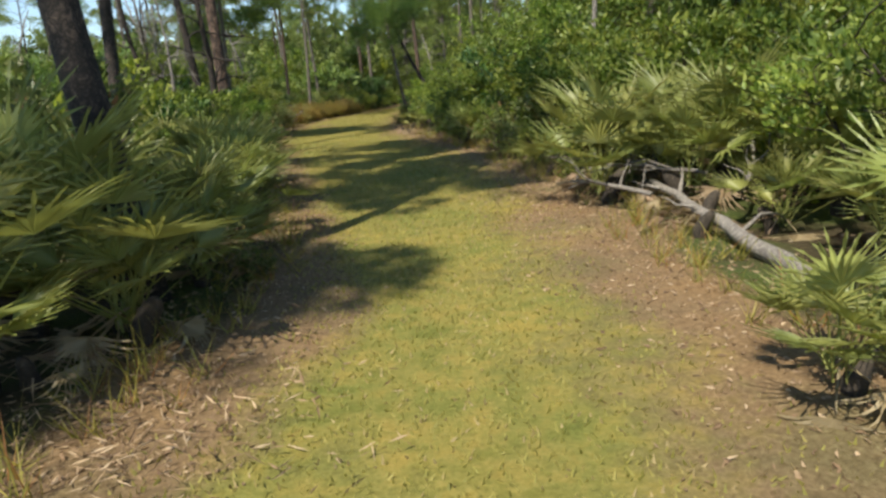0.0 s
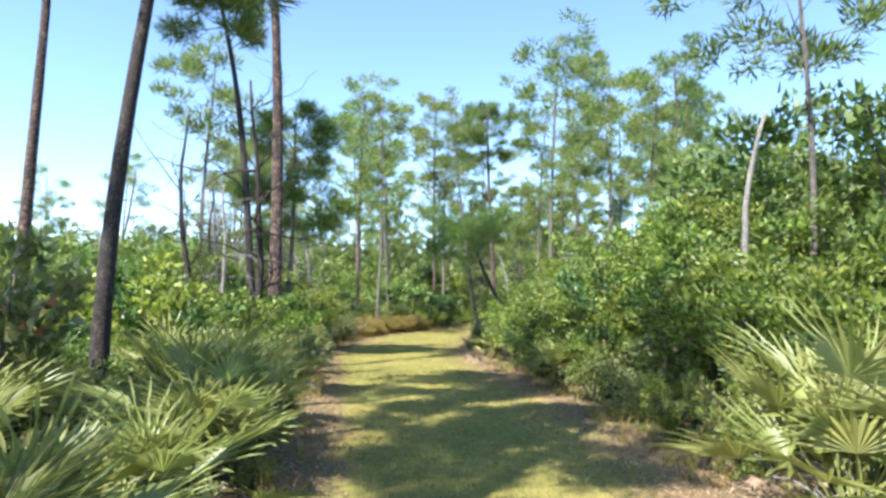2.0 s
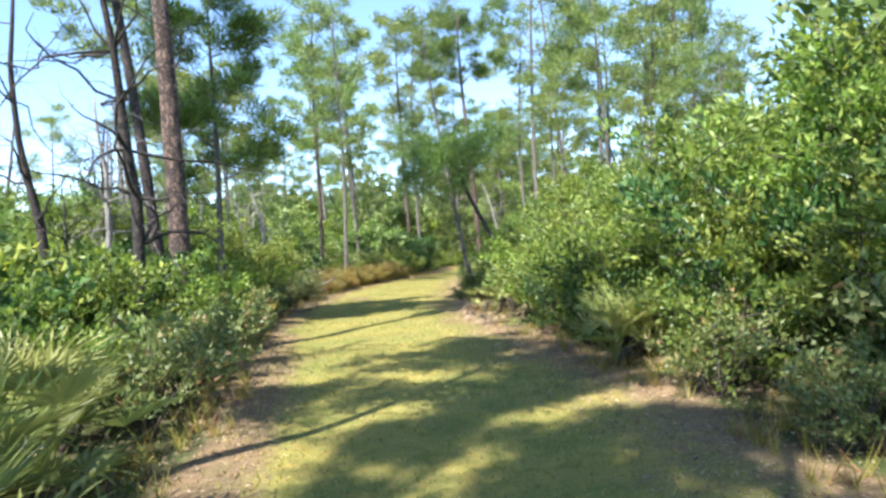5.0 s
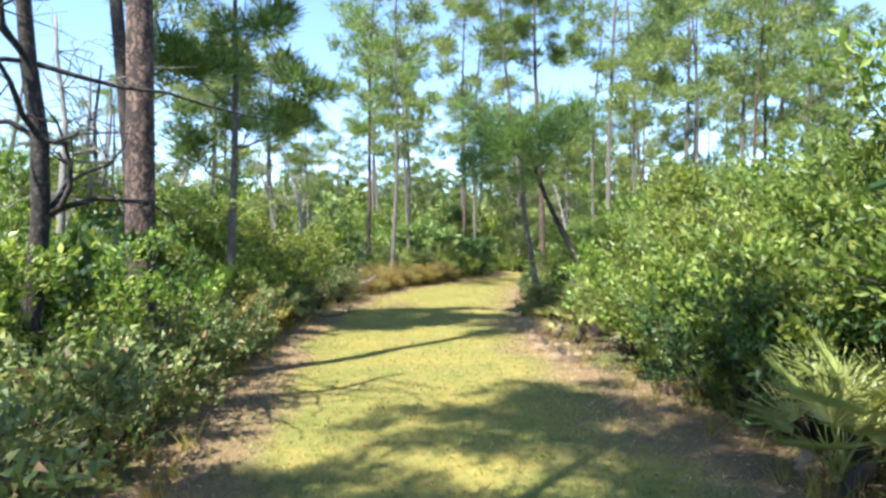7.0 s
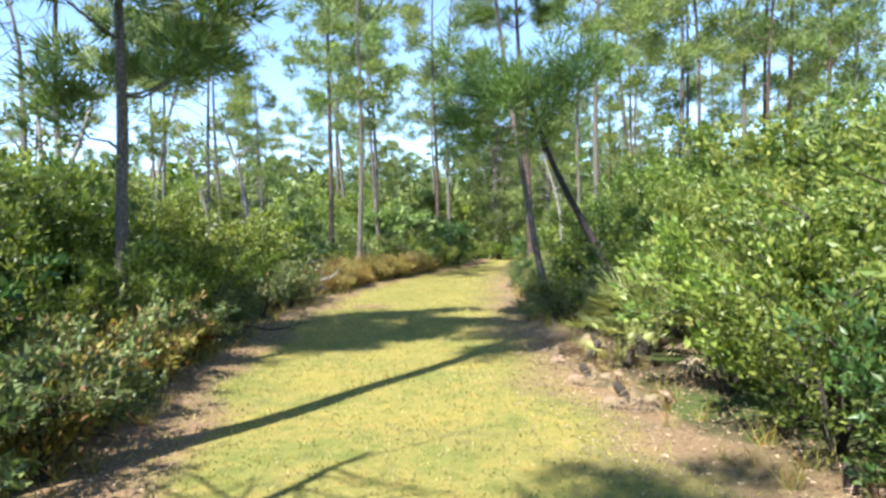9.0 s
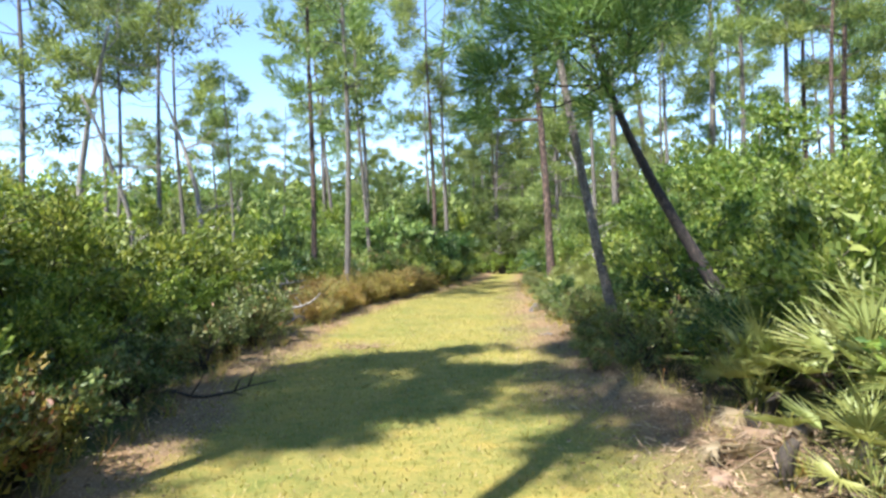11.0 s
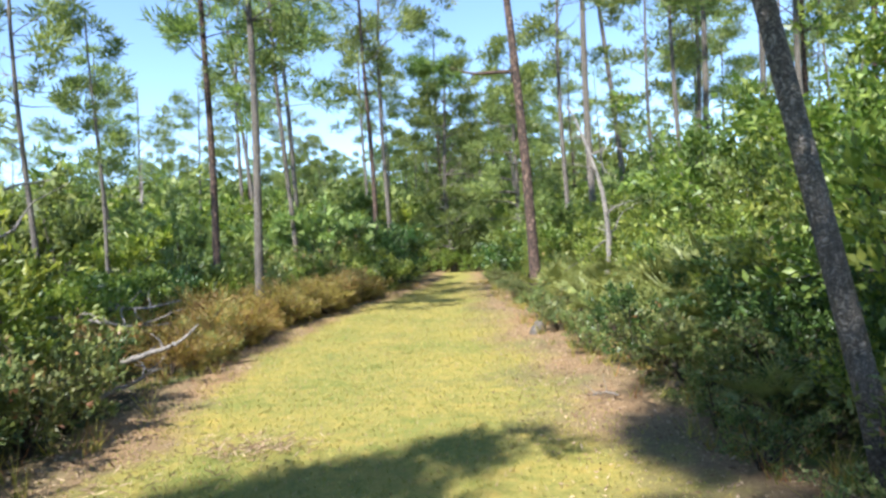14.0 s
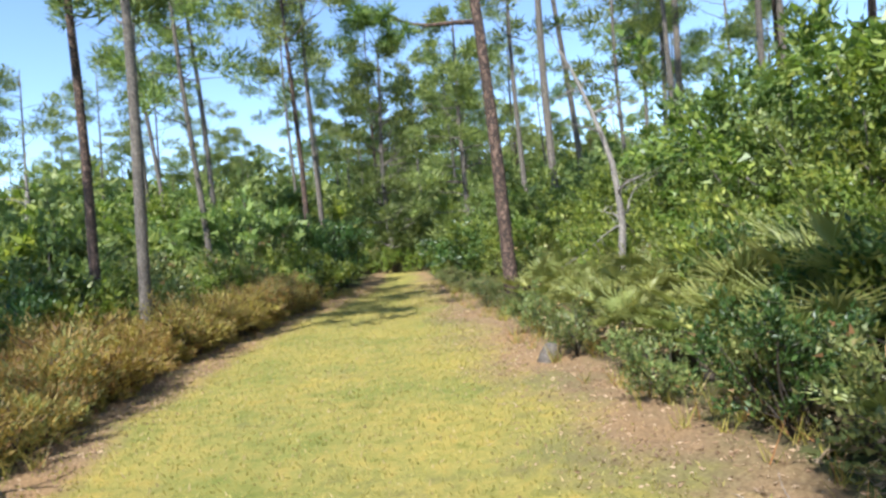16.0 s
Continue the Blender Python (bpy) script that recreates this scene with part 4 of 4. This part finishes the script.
def fallen_branch(x, y, z, length, turn, label, thick=1.0, wood=M_DEAD):
    ob = thing("fallen_branch", label, "branch", "bleached fallen branches", pose(x, y, z + ground_z(x, y), 0, 0, turn))
    s = Soup()
    line = wander((0, 0, 0.02), (1, 0, 0.08), length, 8, 0.16)
    s.tube(line, [thick * (0.028 - 0.0026 * k) for k in range(9)], 6, 0.2)
    part("limb", s.mesh("limb", wood, True), ob)
    for k in (2, 3, 4, 5, 6):
        b = Soup()
        b.tube(wander(line[k], (rnd.uniform(0, 1), rnd.choice((-1, 1)) * rnd.uniform(0.5, 1), rnd.uniform(0.0, 0.6)), length * rnd.uniform(0.25, 0.5), 5, 0.28),
               [thick * q for q in (0.014, 0.012, 0.01, 0.008, 0.005, 0.003)], 4)
        part("twig", b.mesh("twig", wood, True), ob)


fallen_log()
fallen_branch(-6.75, 29.95, 0.3, 0.95, 5, "bleached white fallen branch on the trail edge", 1.5)
fallen_branch(-8.2, 31.0, 0.75, 1.7, 10, "bleached forked branch lying across a shrub", 1.3)
fallen_branch(-7.9, 30.4, 0.8, 1.5, 40, "bleached forked branch lying across a shrub")
fallen_branch(-8.6, 30.0, 0.85, 1.6, 70, "bleached forked branch lying across a shrub")
fallen_branch(-6.5, 28.9, 0.12, 0.8, 60, "thin bleached branch in dry leaves")
fallen_branch(2.0, 6.0, 0.2, 1.4, 130, "grey tangled dead branch over palmettos")
fallen_branch(2.35, 6.9, 0.35, 1.3, 100, "grey tangled dead branch over palmettos")
fallen_branch(2.7, 6.4, 0.3, 1.2, 150, "grey tangled dead branch over palmettos", 0.8)
fallen_branch(2.6, 5.5, 0.3, 1.3, 60, "grey tangled dead branch over palmettos")
fallen_branch(-1.55, 28.2, 0.02, 0.5, 150, "thin pale branch on brown litter", 0.35)
fallen_branch(-6.0, 24.0, 0.05, 1.2, 20, "dark thin branch on the trail edge", 0.7, M_TWIG)
fallen_branch(-9.0, 24.0, 1.0, 2.2, 30, "bleached branch caught in shrubs")
fallen_branch(-7.3, 15.6, 1.15, 1.7, 10, "bleached branch caught in shrubs", 1.4)
fallen_branch(-11.0, 18.0, 1.0, 2.6, 10, "bleached branch caught in shrubs")


def stump(x, y):
    ob = thing("tree_stump", "small weathered grey stump at the trail edge", "stump", at=pose(x, y, ground_z(x, y)))
    s = Soup()
    s.tube([(0, 0, -0.05), (0.01, 0, 0.05), (0.03, 0.01, 0.1), (0.05, 0.02, 0.15), (0.06, 0.03, 0.17)], [0.15, 0.11, 0.09, 0.075, 0.03], 12, 0.6)
    part("wood", s.mesh("wood", M_BARKGREY, True), ob)


stump(-1.55, 32.35)

# taller growth behind the left edge and a closed far treeline
for x, y, s in ((-9.0, 22.0, 0.66), (-8.3, 24.6, 0.55), (-10.2, 19.6, 0.7), (-11.2, 23.6, 0.75), (-7.9, 20.3, 0.5), (-12.5, 21, 0.8), (-9.8, 25.4, 0.62)):
    tree_mid.plant(x, y, s)
for _ in range(34):
    thicket.plant(rnd.uniform(-62, -14), rnd.uniform(72, 96), rnd.uniform(1.7, 2.5))
for x, y, s, v in ((-16.5, 50, 0.8, 4), (-11.5, 52, 0.9, 3)):
    pine_far.plant(x, y, s, v)

for x, y, s, v in ((-2.7, 58.6, 0.9, 0), (-1.7, 59.3, 1.1, 1), (-3.5, 59.4, 1.1, 2), (-0.7, 58.5, 0.9, 1), (-4.4, 58.8, 0.9, 0), (-2.3, 55.6, 0.75, 0), (-1.5, 55.4, 0.85, 2), (-3.0, 56.0, 0.7, 1), (-0.8, 55.0, 0.8, 0)):
    mid_far.plant(x, y, s, v)
# palmettos and pines of the last stretch, right side
for x, y, s, v in ((-0.55, 30.0, 0.7, 2), (-0.2, 31.0, 0.95, 1), (-0.7, 32.0, 0.66, 0), (-0.55, 33.6, 0.7, 2), (0.3, 30.2, 1.1, 3), (-0.1, 33.4, 0.85, 0), (0.4, 34.6, 0.9, 1)):
    palmetto(x, y, s, v)
# shade of the right edge put into leaf colour: dark-leaved shrubs
for x, y, s in ((0.1, 27.6, 0.7), (0.45, 28.8, 0.75), (0.3, 31.2, 0.8), (0.65, 30.6, 0.9), (0.85, 29.5, 1.0), (1.0, 28.2, 0.95)):
    dark_near.plant(x, y, s)
for x, y, s, v in ((5.8, 39, 0.85, 3), (7.2, 36.5, 0.8, 1), (8.5, 42, 1.0, 3), (4.4, 43.5, 0.85, 4), (10.5, 45, 1.1, 1), (7.5, 47, 1.1, 0)):
    pine_far.plant(x, y, s, v)


# ---- grass, straw and leaf litter ----
def scatter(n, want, y0=1.5, y1=46):
    out = []
    while len(out) < n:
        y = y0 + (y1 - y0) * rnd.random()
        x = rnd.uniform(edge_l(y) - 0.8, edge_r(y) + 0.8)
        if want(x - edge_l(y), edge_r(y) - x, y):
            out.append((x, y, ground_z(x, y)))
    return np.array(out)


def grass_want(a, c, y):
    m = float(np.interp(y, [0, 5, 9, 20, 24, 36, 42], [1.1, 1.1, 0.6, 0.6, 0.7, 0.7, 0.3]))
    return a > 0.3 * rnd.random() and c > m * rnd.random() ** 0.5


def build_grass():
    s = Soup()
    p = scatter(70000, grass_want)
    k = len(p)
    d = np.stack([rng.normal(size=k) * 0.7, rng.normal(size=k) * 0.7, np.ones(k)], 1)
    s.blades(p, d, rng.uniform(0.018, 0.048, k), rng.uniform(0.009, 0.016, k))
    tagged(new("grass", s.mesh("grass", M_GRASS)), "short yellow-green mown grass on the trail", "grass", kind="stuff")


def build_litter():
    s = Soup()
    p = scatter(40000, lambda a, c, y: (a < 0.7 * rnd.random() + 0.1 or c < 1.3 * rnd.random() + 0.1))
    k = len(p)
    d = np.stack([rng.normal(size=k), rng.normal(size=k), np.abs(rng.normal(size=k)) * 0.25], 1)
    p[:, 2] += 0.006
    s.leaves(p, d, rng.uniform(0.015, 0.06, k), rng.uniform(0.006, 0.02, k), 0.3)
    for x, y, wx, wy, k in ((-4.6, 27.4, 0.25, 0.14, 380), (-5.75, 26.2, 0.5, 0.8, 900), (-0.9, 22.0, 0.4, 0.8, 900), (1.5, 7.6, 0.4, 0.7, 700), (-1.5, 2.4, 0.5, 0.5, 800)):
        p = np.stack([x + rng.normal(size=k) * wx, y + rng.normal(size=k) * wy, np.full(k, 0.03) + rng.random(k) * 0.06], 1)
        d = np.stack([rng.normal(size=k), rng.normal(size=k), rng.normal(size=k) * 0.35], 1)
        s.leaves(p, d, rng.uniform(0.05, 0.14, k), rng.uniform(0.006, 0.012, k), 0.3)
    tagged(new("leaf_litter", s.mesh("leaf_litter", M_STRAW)), "brown dry leaves and pine straw along the trail", "leaf litter", kind="stuff")


def build_edge_grass():
    s = Soup()
    p = scatter(700, lambda a, c, y: (-0.5 < a < 0.15 or -0.5 < c < 0.2))
    for q in p:
        k = rnd.randrange(8, 20)
        d = np.stack([rng.normal(size=k) * 0.5, rng.normal(size=k) * 0.5, np.ones(k)], 1)
        s.blades(q[None] + rng.normal(size=(k, 3)) * (0.03, 0.03, 0), d, rng.uniform(0.1, 0.34, k), np.full(k, 0.008))
    tagged(new("edge_grass", s.mesh("edge_grass", M_GOLD)), "taller straw-coloured grass tufts at the trail edge", "grass", kind="stuff")


build_grass()
build_litter()
build_edge_grass()
